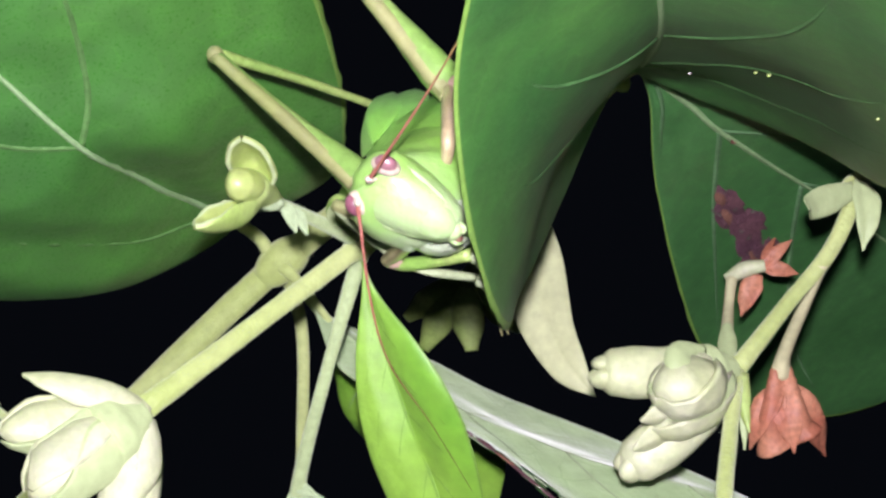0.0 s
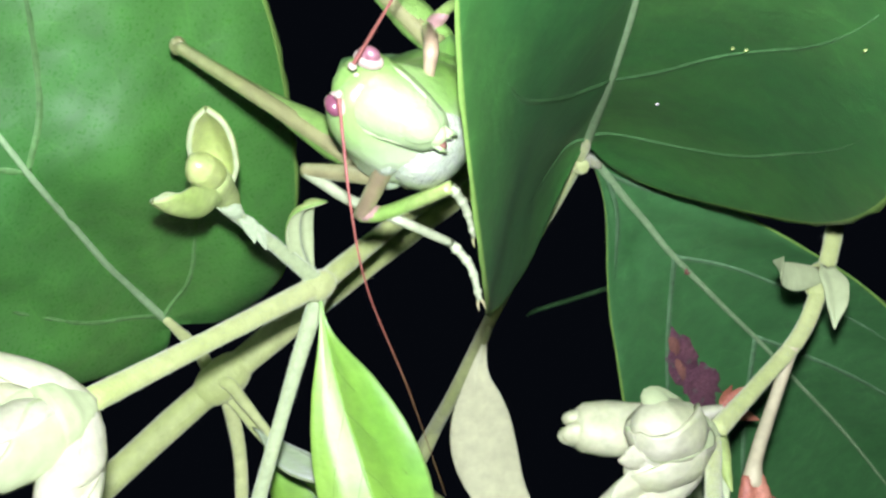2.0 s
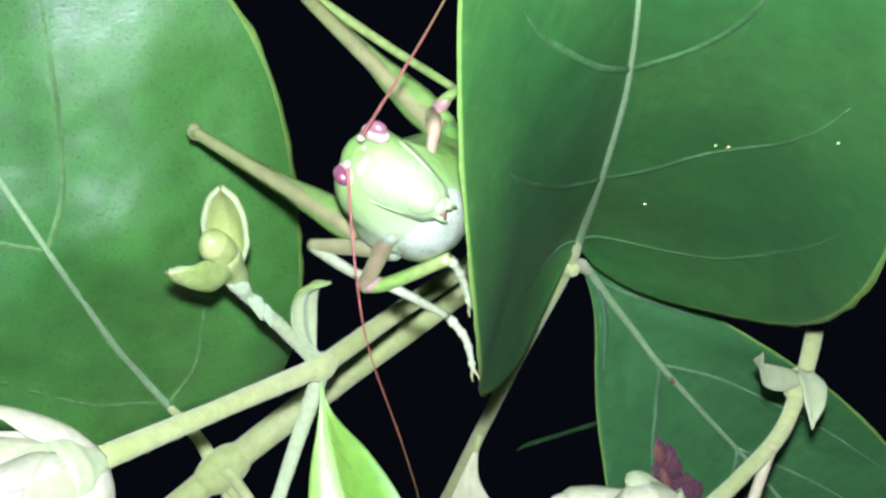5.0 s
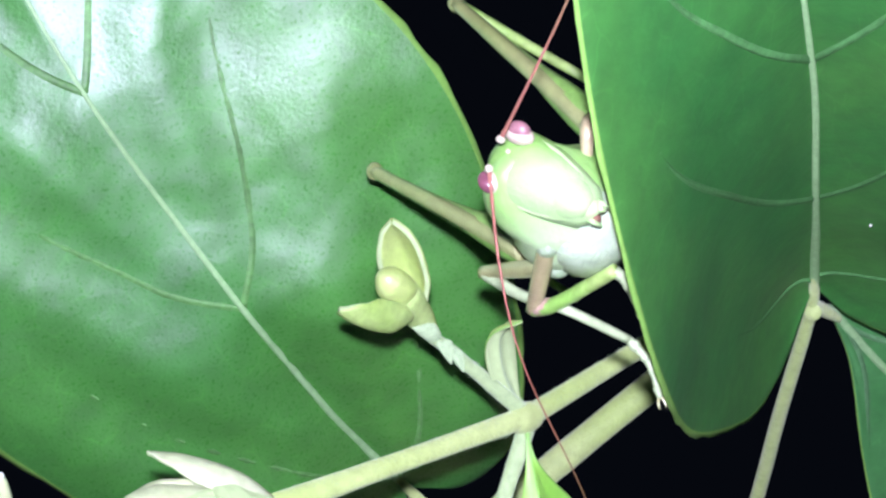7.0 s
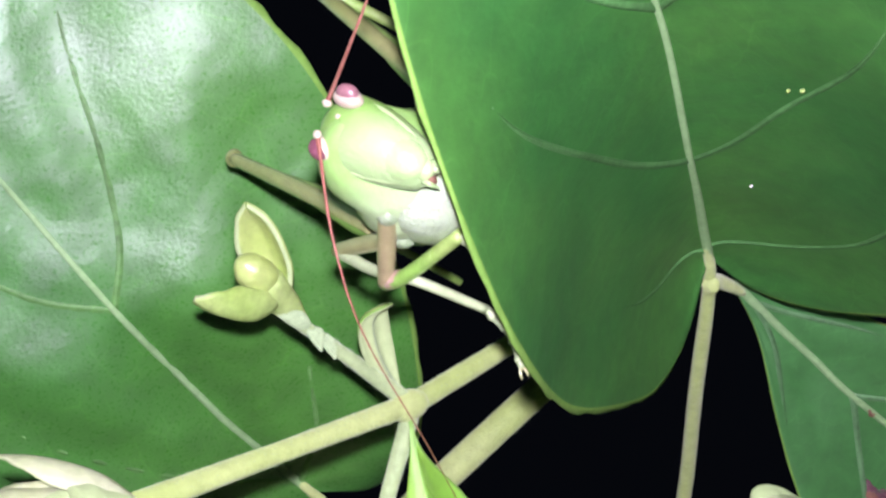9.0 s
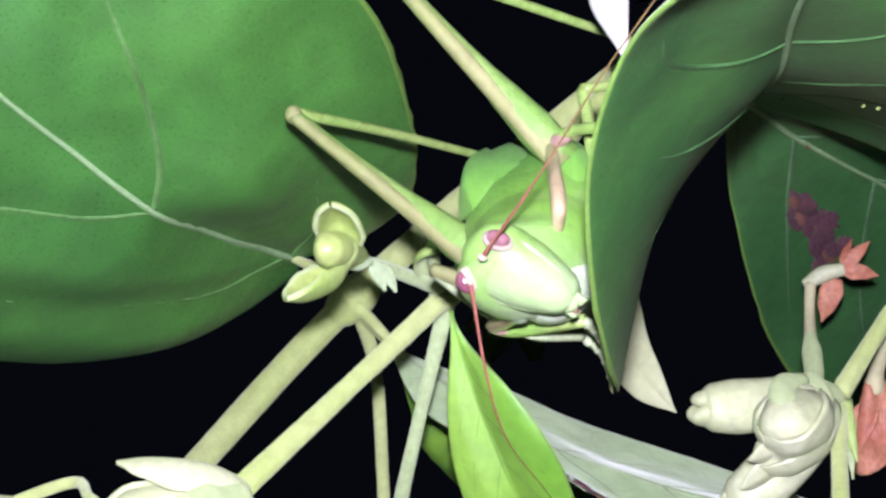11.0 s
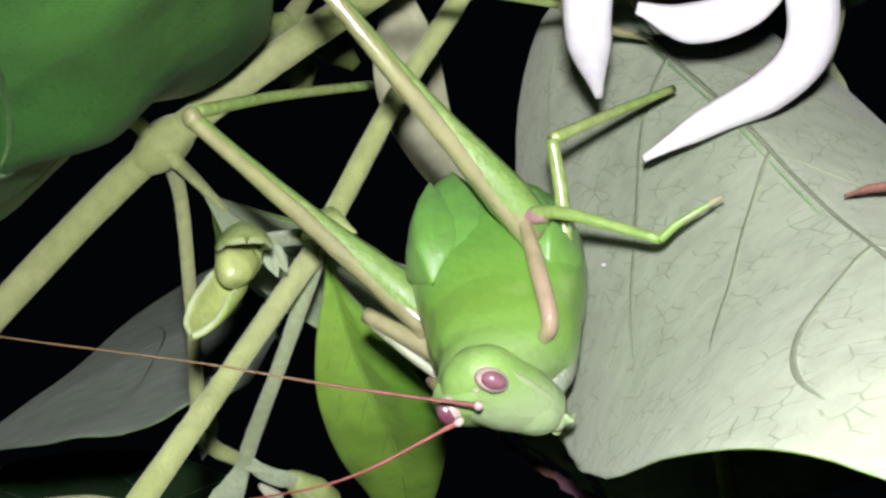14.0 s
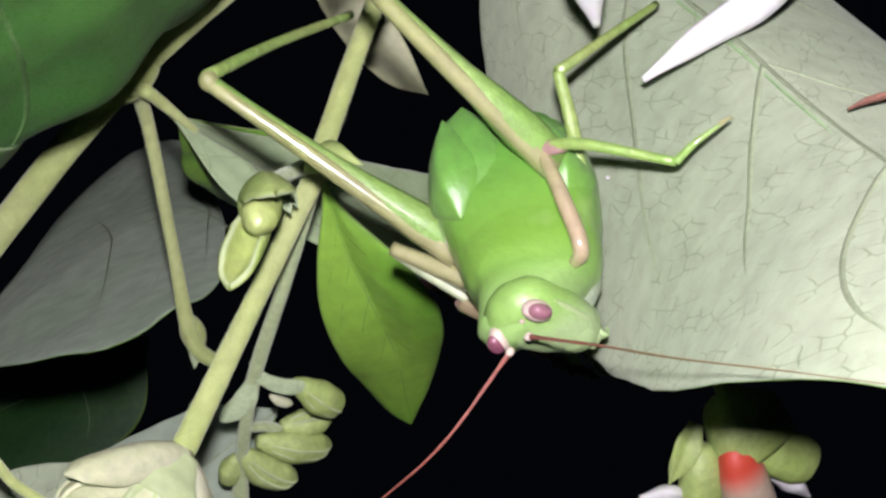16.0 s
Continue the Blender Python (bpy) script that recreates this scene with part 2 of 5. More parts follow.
M_LEG = shader("katydid_leg", (0.22, 0.40, 0.08), 0.26, 0.25, 500, 0.4, 3000, (0.30, 0.40, 0.12), coat=0.6, coat_rough=0.12, coat_ior=1.7)
M_LEG_PALE = shader("katydid_leg_pale", (0.40, 0.48, 0.27), 0.4, 0.25, 500, 0.4, 3000, coat=0.2)
M_LEG_TAN = shader("katydid_leg_tan", (0.35, 0.345, 0.155), 0.35, 0.25, 300, 0.5, 6500, (0.29, 0.33, 0.11), spec=0.6, coat=1.0, coat_rough=0.1, coat_ior=1.8)
M_PINK = shader("katydid_pink", (0.43, 0.345, 0.19), 0.35, 0.25, 300, 0.5, 6500, (0.36, 0.36, 0.15), spec=0.6, coat=1.0, coat_rough=0.1, coat_ior=1.8)
M_KNEE = shader("katydid_knee_pink", (0.43, 0.29, 0.23), 0.3, 0.3, 500, 0.5, 2600, (0.32, 0.19, 0.17), coat=0.5)
M_EYE = shader("katydid_eye", (0.19, 0.065, 0.09), 0.14, 0.35, 900, 0.1, 4000, (0.33, 0.17, 0.18), spec=0.6, coat=0.5)
M_EYERING = shader("katydid_eye_ring", (0.50, 0.47, 0.33), 0.3, 0.15, 600, 0.1, second=(0.48, 0.38, 0.31), coat=0.3)
M_FEELER = shader("katydid_feeler", (0.30, 0.10, 0.07), 0.5, 0.3, 600, 0.2, fades=(((0, 0, 1), -0.011, -0.026, (0.12, 0.08, 0.03)),))
M_FEELER_B = shader("katydid_feeler_brown", (0.29, 0.10, 0.07), 0.5, 0.3, 600, 0.2, fades=(((0, 1, 0), 0.006, 0.016, (0.16, 0.11, 0.04)),))
M_CASE = shader("torch_case", (0.03, 0.03, 0.03), 0.5, 0.2)
M_LED = shader("torch_glow", (0.98, 0.93, 1.12), 0.5, 0.0, emit=TORCH_POWER)

# ---- mesh building ----
ORIGIN = {}


def thing(name, at, label, category, group="", kind=""):
    """An Empty at a place in millimetres, to which parts are joined."""
    ob = new(name)
    ob.empty_display_size = 0.002
    ob.location = Vector(at) * MM
    ORIGIN[ob] = Vector(at)
    return tagged(ob, label, category, group, kind)


def part(name, mesh, material, parent, label="", at=None):
    """Links vertices and faces (millimetres in the world) as one mesh under a thing or part."""
    verts, faces = mesh[0], mesh[1]
    home = Vector(at) if at is not None else ORIGIN[parent].copy()
    me = bpy.data.meshes.new(name)
    me.from_pydata([(Vector(v) - home) * MM for v in verts], [], faces)
    mats = material if isinstance(material, (list, tuple)) else [material]
    for m in mats:
        me.materials.append(m)
    if len(mesh) > 2:
        me.polygons.foreach_set("material_index", mesh[2])
    if len(mesh) > 3:
        place = me.attributes.new("blade_place", "FLOAT_VECTOR", "POINT")
        place.data.foreach_set("vector", [c * MM for p in mesh[3] for c in p])
    me.polygons.foreach_set("use_smooth", [True] * len(me.polygons))
    me.update()
    ob = new(name, me)
    ob.parent = parent
    ob.location = (home - ORIGIN[parent]) * MM
    ORIGIN[ob] = home
    return tagged(ob, label)


def spline(points, count):
    """Smooth curve through a few points (Catmull-Rom)."""
    p = [Vector(q) for q in points]
    p = [p[0] * 2 - p[1], *p, p[-1] * 2 - p[-2]]
    out = []
    spans = len(p) - 3
    for k in range(count):
        x = k / (count - 1) * spans
        i = min(int(x), spans - 1)
        t = x - i
        a, b, c, d = p[i:i + 4]
        out.append(0.5 * ((2 * b) + (c - a) * t + (2 * a - 5 * b + 4 * c - d) * t * t + (3 * b - a - 3 * c + d) * t ** 3))
    return out


def blend(table, x):
    """Smooth value from a short table of (x, value)."""
    if x <= table[0][0]:
        return table[0][1]
    for (x0, v0), (x1, v1) in zip(table, table[1:]):
        if x <= x1:
            t = (x - x0) / (x1 - x0)
            t = t * t * (3 - 2 * t) * 0.5 + t * 0.5
            return v0 + (v1 - v0) * t
    return table[-1][1]


def tube(points, radii, sides=8, count=0, flat=1.0, flat_dir=None, knobs=0.0, seed=0, ridge=0.0):
    """A tapered round rod along a smooth curve, closed at both ends."""
    count = count or max(6, 5 * (len(points) - 1) + 1)
    path = spline(points, count)
    table = [(i / (len(radii) - 1), r) for i, r in enumerate(radii)] if not isinstance(radii[0], tuple) else radii
    rnd = random.Random(seed)
    verts, faces = [], []
    n = None
    for i, p in enumerate(path):
        t = (path[min(i + 1, count - 1)] - path[max(i - 1, 0)]).normalized()
        if n is None:
            n = Vector(flat_dir) if flat_dir is not None else t.orthogonal()
        n = (n - t * n.dot(t)).normalized()
        s = t.cross(n)
        r = blend(table, i / (count - 1)) * (1 + knobs * rnd.uniform(-1, 1))
        for k in range(sides):
            a = 2 * math.pi * k / sides
            g = 1 + ridge * math.cos(3 * a)
            verts.append(p + (n * math.cos(a) * flat + s * math.sin(a)) * r * g)
    for i in range(count - 1):
        for k in range(sides):
            k2 = (k + 1) % sides
            faces.append((i * sides + k, i * sides + k2, (i + 1) * sides + k2, (i + 1) * sides + k))
    faces.append(tuple(reversed(range(sides))))
    faces.append(tuple(range((count - 1) * sides, count * sides)))
    return verts, faces


def loft(rings, sides=20, power=2.2):
    """Rings of (centre, across, upward), closed at both ends; across and upward are half axes."""
    verts, faces = [], []
    for c, u, v in rings:
        for k in range(sides):
            a = 2 * math.pi * k / sides
            x, y = math.cos(a), math.sin(a)
            x = math.copysign(abs(x) ** (2 / power), x)
            y = math.copysign(abs(y) ** (2 / power), y)
            verts.append(Vector(c) + Vector(u) * x + Vector(v) * y)
    m = len(rings)
    for i in range(m - 1):
        for k in range(sides):
            k2 = (k + 1) % sides
            faces.append((i * sides + k, i * sides + k2, (i + 1) * sides + k2, (i + 1) * sides + k))
    faces.append(tuple(reversed(range(sides))))
    faces.append(tuple(range((m - 1) * sides, m * sides)))
    return verts, faces


def ball(centre, axes, rings=10, sides=14):
    """An ellipsoid with three given half axes (vectors)."""
    a, b, c = (Vector(x) for x in axes)
    out = []
    for i in range(rings + 1):
        th = math.pi * (0.02 + 0.96 * i / rings)
        out.append((Vector(centre) - a * math.cos(th), b * math.sin(th), c * math.sin(th)))
    return loft(out, sides, 2.0)


class LeafSurface:
    """The middle surface of a leaf: s runs from the base to the tip, u from the one edge (-1) to the other (1)."""

    def __init__(self, mid, up, width, left=1.0, right=1.0, lobe=0.0, fold=(10, 0.0), fold_r=None, wave=0.0, seed=1, waves=3.0, tip=0.0):
        self.mid = spline(mid, 41)
        self.up = Vector(up).normalized()
        self.length = sum((b - a).length for a, b in zip(self.mid, self.mid[1:]))
        self.width, self.left, self.right, self.lobe = width, left, right, lobe
        self.fold, self.fold_r = fold, fold_r or fold
        self.wave, self.seed, self.waves, self.tip = wave, seed, waves, tip

    def spine(self, s):
        x = s * 40
        i = min(max(int(math.floor(x)), 0), 39)
        a, b = self.mid[i], self.mid[i + 1]
        p = a + (b - a) * (x - i)
        j0, j1 = max(i - 1, 0), min(i + 2, 40)
        return p, (self.mid[j1] - self.mid[j0]).normalized()

    def at(self, s, u, off=0.0):
        half = blend(self.width, s) * (self.left if u < 0 else self.right)
        v = abs(u) * half
        back = self.lobe * max(0.0, 1 - s * 2.2) ** 2 * math.sin(math.pi * min(abs(u), 1.0) ** 0.85)
        p, t = self.spine(s - back / self.length)
        n = (self.up - t * self.up.dot(t)).normalized()
        side = t.cross(n) * (1 if u > 0 else -1)
        a, b = self.fold if u < 0 else self.fold_r
        a, b = radians(a), radians(b)
        if abs(b) < 1e-6:
            cx, cz = v * math.cos(a), v * math.sin(a)
        else:
            cx = (math.sin(a + b * v) - math.sin(a)) / b
            cz = (math.cos(a) - math.cos(a + b * v)) / b
        ang = a + b * v
        nn = n * math.cos(ang) - side * math.sin(ang)
        w = self.wave * u * u * math.sin(self.waves * 6.28 * s + self.seed * 1.7 + (1.3 if u > 0 else 0))
        w += self.wave * 0.8 * noise.noise(Vector((s * 7 + self.seed, u * 2.5, self.seed * 3.1)))
        return p + side * cx + n * cz + nn * (w + off)


class EdgeLeaf:
    """A leaf surface between a midrib and its two edges, each a smooth curve; bulge lifts the halves between them."""

    def __init__(self, mid, low, high, up, bulge=(0.0, 0.0), wave=0.3, seed=1, waves=3.0, tip_bulge=None, valley=(0.0, 4.0), courses=()):
        self.mid, self.edges = spline(mid, 61), (spline(low, 61), spline(high, 61))
        self.up, self.bulge, self.wave, self.seed, self.waves = Vector(up).normalized(), bulge, wave, seed, waves
        self.tip_bulge, self.valley, self.lines = tip_bulge or bulge, valley, None
        if valley[0]:
            # the blade swells between its larger veins
            lines = [[(k / 30, 0.0) for k in range(31)]] + [[(p.x, p.y) for p in spline([(a, b, 0) for a, b in c], 17)] for c in courses]
            self.lines = np.array([tuple(self.at(a, b)) for line in lines for a, b in line])

    def pick(self, line, s):
        x = min(max(s, 0.0), 1.0) * 60
        i = min(int(x), 59)
        return line[i].lerp(line[i + 1], x - i)

    def spine(self, s):
        p = self.pick(self.mid, s)
        return p, (self.pick(self.mid, s + 0.03) - self.pick(self.mid, s - 0.03)).normalized()

    def at(self, s, u, off=0.0):
        m, t = self.spine(s)
        e = self.pick(self.edges[0 if u < 0 else 1], s)
        across = e - m
        a = abs(u)
        n = t.cross(across)
        n = n.normalized() if n.length > 1e-4 else self.up
        if n.dot(self.up) < 0:
            n = -n
        n = (n + self.up * 0.15).normalized()
        span = across.length
        k, side = min(max((s - 0.4) / 0.45, 0.0), 1.0), 0 if u < 0 else 1
        k = k * k * (3 - 2 * k)
        lift = (self.bulge[side] * (1 - k) + self.tip_bulge[side] * k) * span * math.sin(math.pi * min(a, 1.0))
        w = self.wave * a * a * math.sin(self.waves * 6.28 * s + self.seed * 1.7 + (1.3 if u > 0 else 0)) * min(1.0, span / 8)
        w += self.wave * 1.1 * noise.noise(Vector((s * 9 + self.seed, u * 3.0, self.seed * 3.1))) * min(1.0, span / 6)
        p = m + across * a + n * (lift + w)
        if self.lines is not None:
            near = float(((self.lines - np.array(p)) ** 2).sum(axis=1).min())
            off += self.valley[0] * (1 - math.exp(-near / self.valley[1] ** 2)) * (1 - a ** 4) * min(1.0, span / 12)
        return p + n * off


def blade(surf, rows=44, cols=18, thick=0.35, torn=None, rim=0.022):
    """The leaf blade: upper and under side and a narrow rim (material slots 0, 1, 2)."""
    verts, faces, slot, flat = [], [], [], []
    m = 2 * cols + 1
    long = sum((surf.at((k + 1) / 12, 0) - surf.at(k / 12, 0)).length for k in range(12))
    rnd = random.Random(surf.seed)
    jag = [[1 + rnd.uniform(-0.006, 0.006) for _ in range(rows + 1)] for _ in range(2)]
    for layer in (thick / 2, -thick / 2):
        for i in range(rows + 1):
            s = i / rows
            for j in range(-cols, cols + 1):
                u = j / cols
                if abs(j) == cols - 1:
                    u = math.copysign(1 - rim, u)
                e = 1.0
                if abs(j) == cols:
                    e = jag[0 if j < 0 else 1][i]
                verts.append(surf.at(s, u * e, layer * (1 if abs(j) < cols else 0.35)))
                wide = (surf.at(s, math.copysign(1, u)) - surf.at(s, 0)).length
                flat.append((s * long + 0.35 * abs(u) * wide, u * wide, 0.0))
    half = (rows + 1) * m

    def ok(i, j):
        return torn is None or not torn((i + 0.5) / rows, (j + 0.5) / cols - 1)

    for i in range(rows):
        for j in range(m - 1):
            if not ok(i, j):
                continue
            a, b, c, d = i * m + j, i * m + j + 1, (i + 1) * m + j + 1, (i + 1) * m + j
            faces.append((a, b, c, d))
            slot.append(2 if j in (0, m - 2) else 0)
            faces.append((d + half, c + half, b + half, a + half))
            slot.append(1)
    for i in range(rows):
        if ok(i, 0):
            faces.append((i * m, (i + 1) * m, (i + 1) * m + half, i * m + half))
            slot.append(2)
        if ok(i, m - 2):
            k = m - 1
            faces.append((i * m + k, i * m + k + half, (i + 1) * m + k + half, (i + 1) * m + k))
            slot.append(2)
    for j in range(m - 1):
        if ok(0, j):
            faces.append((j, j + half, j + 1 + half, j + 1))
            slot.append(2)
    return verts, faces, slot, flat


def vein(surf, course, r, off=0.0):
    """A side vein through a few places (along, across) of the blade, as a thin rod in it."""
    pts = spline([(a, b, 0) for a, b in course], 17)
    line = [surf.at(p.x, p.y, off) for p in pts]
    return tube(line, [r, r * 0.9, r * 0.75, r * 0.3], 8, 34, flat=0.45, flat_dir=surf.at(pts[1].x, pts[1].y, 1.0) - surf.at(pts[1].x, pts[1].y, 0.0))


def pairs(starts, reach=0.22, end=0.88):
    """Courses of plain paired side veins that bow towards the tip."""
    out = []
    for s0 in starts:
        for side in (-1, 1):
            out.append([(s0, 0), (s0 + reach * 0.25, side * end * 0.35), (s0 + reach * 0.6, side * end * 0.7), (s0 + reach, side * end)])
    return out


def leaf(name, surf, label, mats, veins=(), midrib=0.6, petiole=None, pet_r=0.8, group="leaves of the creeper",
         rows=44, cols=18, thick=0.35, torn=None, vein_mat=None, vein_r=0.34, cat="leaf", side_mat=None):
    """One leaf as a thing: blade, midrib, side veins, stalk."""
    th = thing(name, surf.spine(0)[0], label, cat, group)
    part("blade", blade(surf, rows, cols, thick, torn), mats, th)
    vm = vein_mat or M_VEIN
    two = mats[0] is not mats[1]
    for off, rib, side in ((thick * 0.32, vm, side_mat or vm), (-thick * 0.32, M_VEIN_U, M_VEIN_U))[:2 if two else 1]:
        r = 0.8 if two else 1.0
        high = math.copysign(max(abs(off), midrib * (0.45 if off > 0 else 0.3)), off)
        if two and off < 0:
            r = 0.55
        part("midrib", tube([surf.at(k / 12 * 0.985, 0.0, high if two else off) for k in range(13)], [midrib * r, midrib * 0.75 * r, midrib * 0.5 * r, midrib * 0.2 * r], 10, 40, flat=0.5, flat_dir=surf.at(0.05, 0, 1.0) - surf.at(0.05, 0, 0.0)), rib, th)
        for course in veins:
            part("vein", vein(surf, course, vein_r * (1.35 if off > 0 else 1.1) if two else vein_r, off), side, th)
    if petiole:
        part("petiole", tube([surf.at(0.04, 0), *petiole], [pet_r * 0.5, pet_r * 0.85, pet_r * 0.95, pet_r * 1.1], 10), M_STEM, th)
    return th

# ---- leaves ----
GREEN = [M_TOP, M_UNDER, M_RIM]

# large leaf in front of the insect, folded along its midrib
big_front = EdgeLeaf([(23.4, 32, 8.5), (24.0, 18, 7.6), (24.5, 5, 7.1), (25.3, -14, 7.1), (25.2, -32, 8.2), (24.8, -48, 10.5), (24.8, -66, 12.5), (25, -86, 14)],
                     [(23.4, 32, 8.5), (18.2, 38.4, 3.8), (13.3, 34.6, -2.6), (9.7, 23.2, -8.3), (6.1, 9, -12.9), (5, -7, -14.5), (5, -20, -11.8), (6, -35, -4.3), (8.2, -48, 4.5), (12.2, -60, 11), (16.5, -71, 13), (25, -86, 14)],
                     [(23.4, 32, 8.5), (27, 39, 6.5), (34, 40, 1), (41.5, 33, -6), (45, 23, -10), (46.5, 8, -12.5), (46.5, -10, -12), (45, -28, -8), (42, -45, -1), (37, -59, 7), (31.5, -72, 12), (25, -86, 14)],
                     (0, 0, -1), bulge=(-0.10, -0.08), wave=0.35, seed=3)
front_leaf = leaf("leaf", big_front, "large glossy green leaf folded along its pale midrib", GREEN,
     [[(0.45, 0), (0.50, -0.13), (0.57, -0.30), (0.62, -0.46), (0.66, -0.58)], [(0.45, 0), (0.50, 0.12), (0.56, 0.27), (0.64, 0.45), (0.72, 0.62)],
      [(0.25, 0), (0.33, -0.2), (0.42, -0.38), (0.52, -0.58), (0.57, -0.68)], [(0.25, 0), (0.31, 0.15), (0.41, 0.35), (0.50, 0.55), (0.59, 0.75)],
      [(0.015, -0.06), (0.08, -0.32), (0.18, -0.54), (0.28, -0.65)], [(0.015, 0.06), (0.10, 0.42), (0.21, 0.62), (0.36, 0.72), (0.51, 0.85)],
      [(0.64, 0), (0.68, -0.2), (0.76, -0.57), (0.82, -0.72)], [(0.64, 0), (0.68, 0.2), (0.76, 0.57), (0.82, 0.72)]],
     0.7, [(22.6, 37, 7.9), (17.0, 60, 6.0), (11.0, 84, 3.2), (2.6, 104, -3.2), (-6, 132, -7)], 1.0, rows=64, cols=22, vein_r=0.34, side_mat=M_VEIN_S)

# large leaf beside the buds
SIDE_VEINS = [[(0.43, 0), (0.50, -0.15), (0.58, -0.27), (0.66, -0.42), (0.76, -0.6)], [(0.43, 0), (0.50, 0.16), (0.60, 0.30), (0.71, 0.45), (0.81, 0.70)],
      [(0.74, 0), (0.81, 0.2), (0.87, 0.43), (0.92, 0.6)], [(0.74, 0), (0.81, -0.25), (0.88, -0.5)],
      [(0.04, -0.05), (0.15, -0.3), (0.25, -0.45), (0.35, -0.5), (0.44, -0.56), (0.56, -0.65), (0.68, -0.78)], [(0.04, 0.05), (0.10, 0.22), (0.18, 0.38), (0.28, 0.48), (0.42, 0.62), (0.55, 0.8)]]
big_side = EdgeLeaf([(-27.3, 46.5, 5), (-29.5, 38, 7.6), (-31.6, 27, 10.4), (-33.9, 10.2, 14.5), (-37.0, 0.2, 21.8), (-39.8, -9.8, 29.2), (-42.3, -18.8, 38.4), (-44.3, -25.6, 48.6)],
                    [(-27.3, 46.5, 5), (-30, 51.5, 3), (-36, 46, 0.8), (-44, 38.5, 0.2), (-55, 31, 2.5), (-62.3, 17.8, 7.4), (-66.4, 2.9, 13.3), (-66.4, -11.2, 21.8), (-60.0, -23.4, 30.6), (-52.7, -28.2, 40.5), (-44.3, -25.6, 48.6)],
                    [(-27.3, 46.5, 5), (-21, 52, 5), (-13.5, 45.8, 7.3), (-9, 33.6, 12.1), (-7, 23.2, 17.5), (-6.3, 12.6, 24.6), (-7.6, 1.6, 30.1), (-11.5, -7, 35.8), (-18.6, -16.4, 41), (-29.6, -22.6, 46.2), (-44.3, -25.6, 48.6)],
                    (0.12, -0.45, -0.89), bulge=(0.04, 0.03), wave=0.45, seed=5, tip_bulge=(0.04, -0.06), valley=(1.6, 5.5), courses=SIDE_VEINS)
leaf("leaf", big_side, "large broad glossy green leaf with pale netted veins", [M_TOP_L, M_UNDER, M_RIM],
     SIDE_VEINS,
     0.62, [(-25.5, 50, 2), (-24.6, 51.4, -1.2)], 0.9, rows=60, cols=22, vein_r=0.34, side_mat=M_VEIN_L)

# leaf behind with a purple scar
scarred = EdgeLeaf([(25, 42, 10), (30, 52.5, 4.3), (35.4, 63, -1.6), (46.7, 83.3, -12.3), (61, 111, -27), (72, 133, -42)],
                   [(25, 42, 10), (25.8, 48.6, 5.6), (24.8, 57, -0.6), (24.2, 68, -8.8), (24.2, 82, -18.5), (25.6, 99, -30), (30, 114, -40.5), (41, 130, -48), (56, 138, -49.5), (72, 133, -42)],
                   [(25, 42, 10), (33, 47, 6.5), (44, 54, -0.5), (56, 66, -8), (68, 85, -19), (76, 103, -29), (78, 120, -37), (72, 133, -42)],
                   (0.25, -0.556, -0.787), bulge=(-0.03, -0.03), wave=0.4, seed=7)
scar_leaf = leaf("leaf", scarred, "green leaf with a purple scar behind the flower buds", [M_TOP_B, M_UNDER, M_RIM],
     pairs((0.05, 0.36, 0.56)), 0.68,
     [(23.5, 38, 8.5), (22.6, 35.5, 7)], 0.9, rows=44, cols=16, vein_r=0.34, side_mat=M_VEIN_B)


def patch(surf, s, u, rs, ru, off, seed, n=22):
    """A ragged flat patch lying on a leaf."""
    rnd = random.Random(seed)
    verts, faces = [surf.at(s, u, off)], []
    for ringno, k in ((0.55, 0), (1.0, 1)):
        for i in range(n):
            a = 2 * math.pi * i / n
            r = ringno * (1 + (rnd.uniform(-0.3, 0.25) if k else 0))
            verts.append(surf.at(s + rs * r * math.cos(a), u + ru * r * math.sin(a), off if not k else off * 0.3))
    for i in range(n):
        j = (i + 1) % n
        faces += [(0, 1 + i, 1 + j), (1 + i, 1 + n + i, 1 + n + j, 1 + j)]
    return verts, faces


rnd = random.Random(31)
for k in range(22):
    along, across = rnd.gauss(0, 0.032), rnd.gauss(0, 0.04)
    part("scar", patch(scarred, 0.505 + along, -0.385 - along * 0.3 + across, rnd.uniform(0.015, 0.032), rnd.uniform(0.04, 0.08), 0.3 + 0.008 * k, 40 + k, 20), M_PURPLE if k % 7 else M_BROWN, scar_leaf, "purple ragged scar")
part("scar", patch(scarred, 0.4, -0.01, 0.009, 0.025, 0.6, 3), M_BROWN, scar_leaf)

# young bright leaf hanging below the node
young = EdgeLeaf([(-9.3, 17, -4), (-9.8, 18.2, -9), (-9.9, 19.5, -16), (-9.5, 21.5, -24), (-9.2, 25.5, -33), (-9.8, 30, -41), (-10.5, 34.5, -49)],
                 [(-9.3, 17.0, -4.0), (-10.6, 17.8, -8.2), (-13.2, 19.4, -14.5), (-14.9, 21.4, -21.6), (-14.9, 24.8, -29.4), (-13.9, 29.4, -37.2), (-12.6, 32.8, -44.1), (-10.5, 34.5, -49.0)],
                 [(-9.3, 17, -4), (-9, 17.6, -8), (-6.2, 15.5, -14), (-4, 15.5, -21), (-3.6, 20, -28), (-5, 26, -36), (-7.5, 31, -43), (-10.5, 34.5, -49)],
                 (0.1, -0.8, 0.3), bulge=(0.1, 0.1), wave=0.25, seed=9)
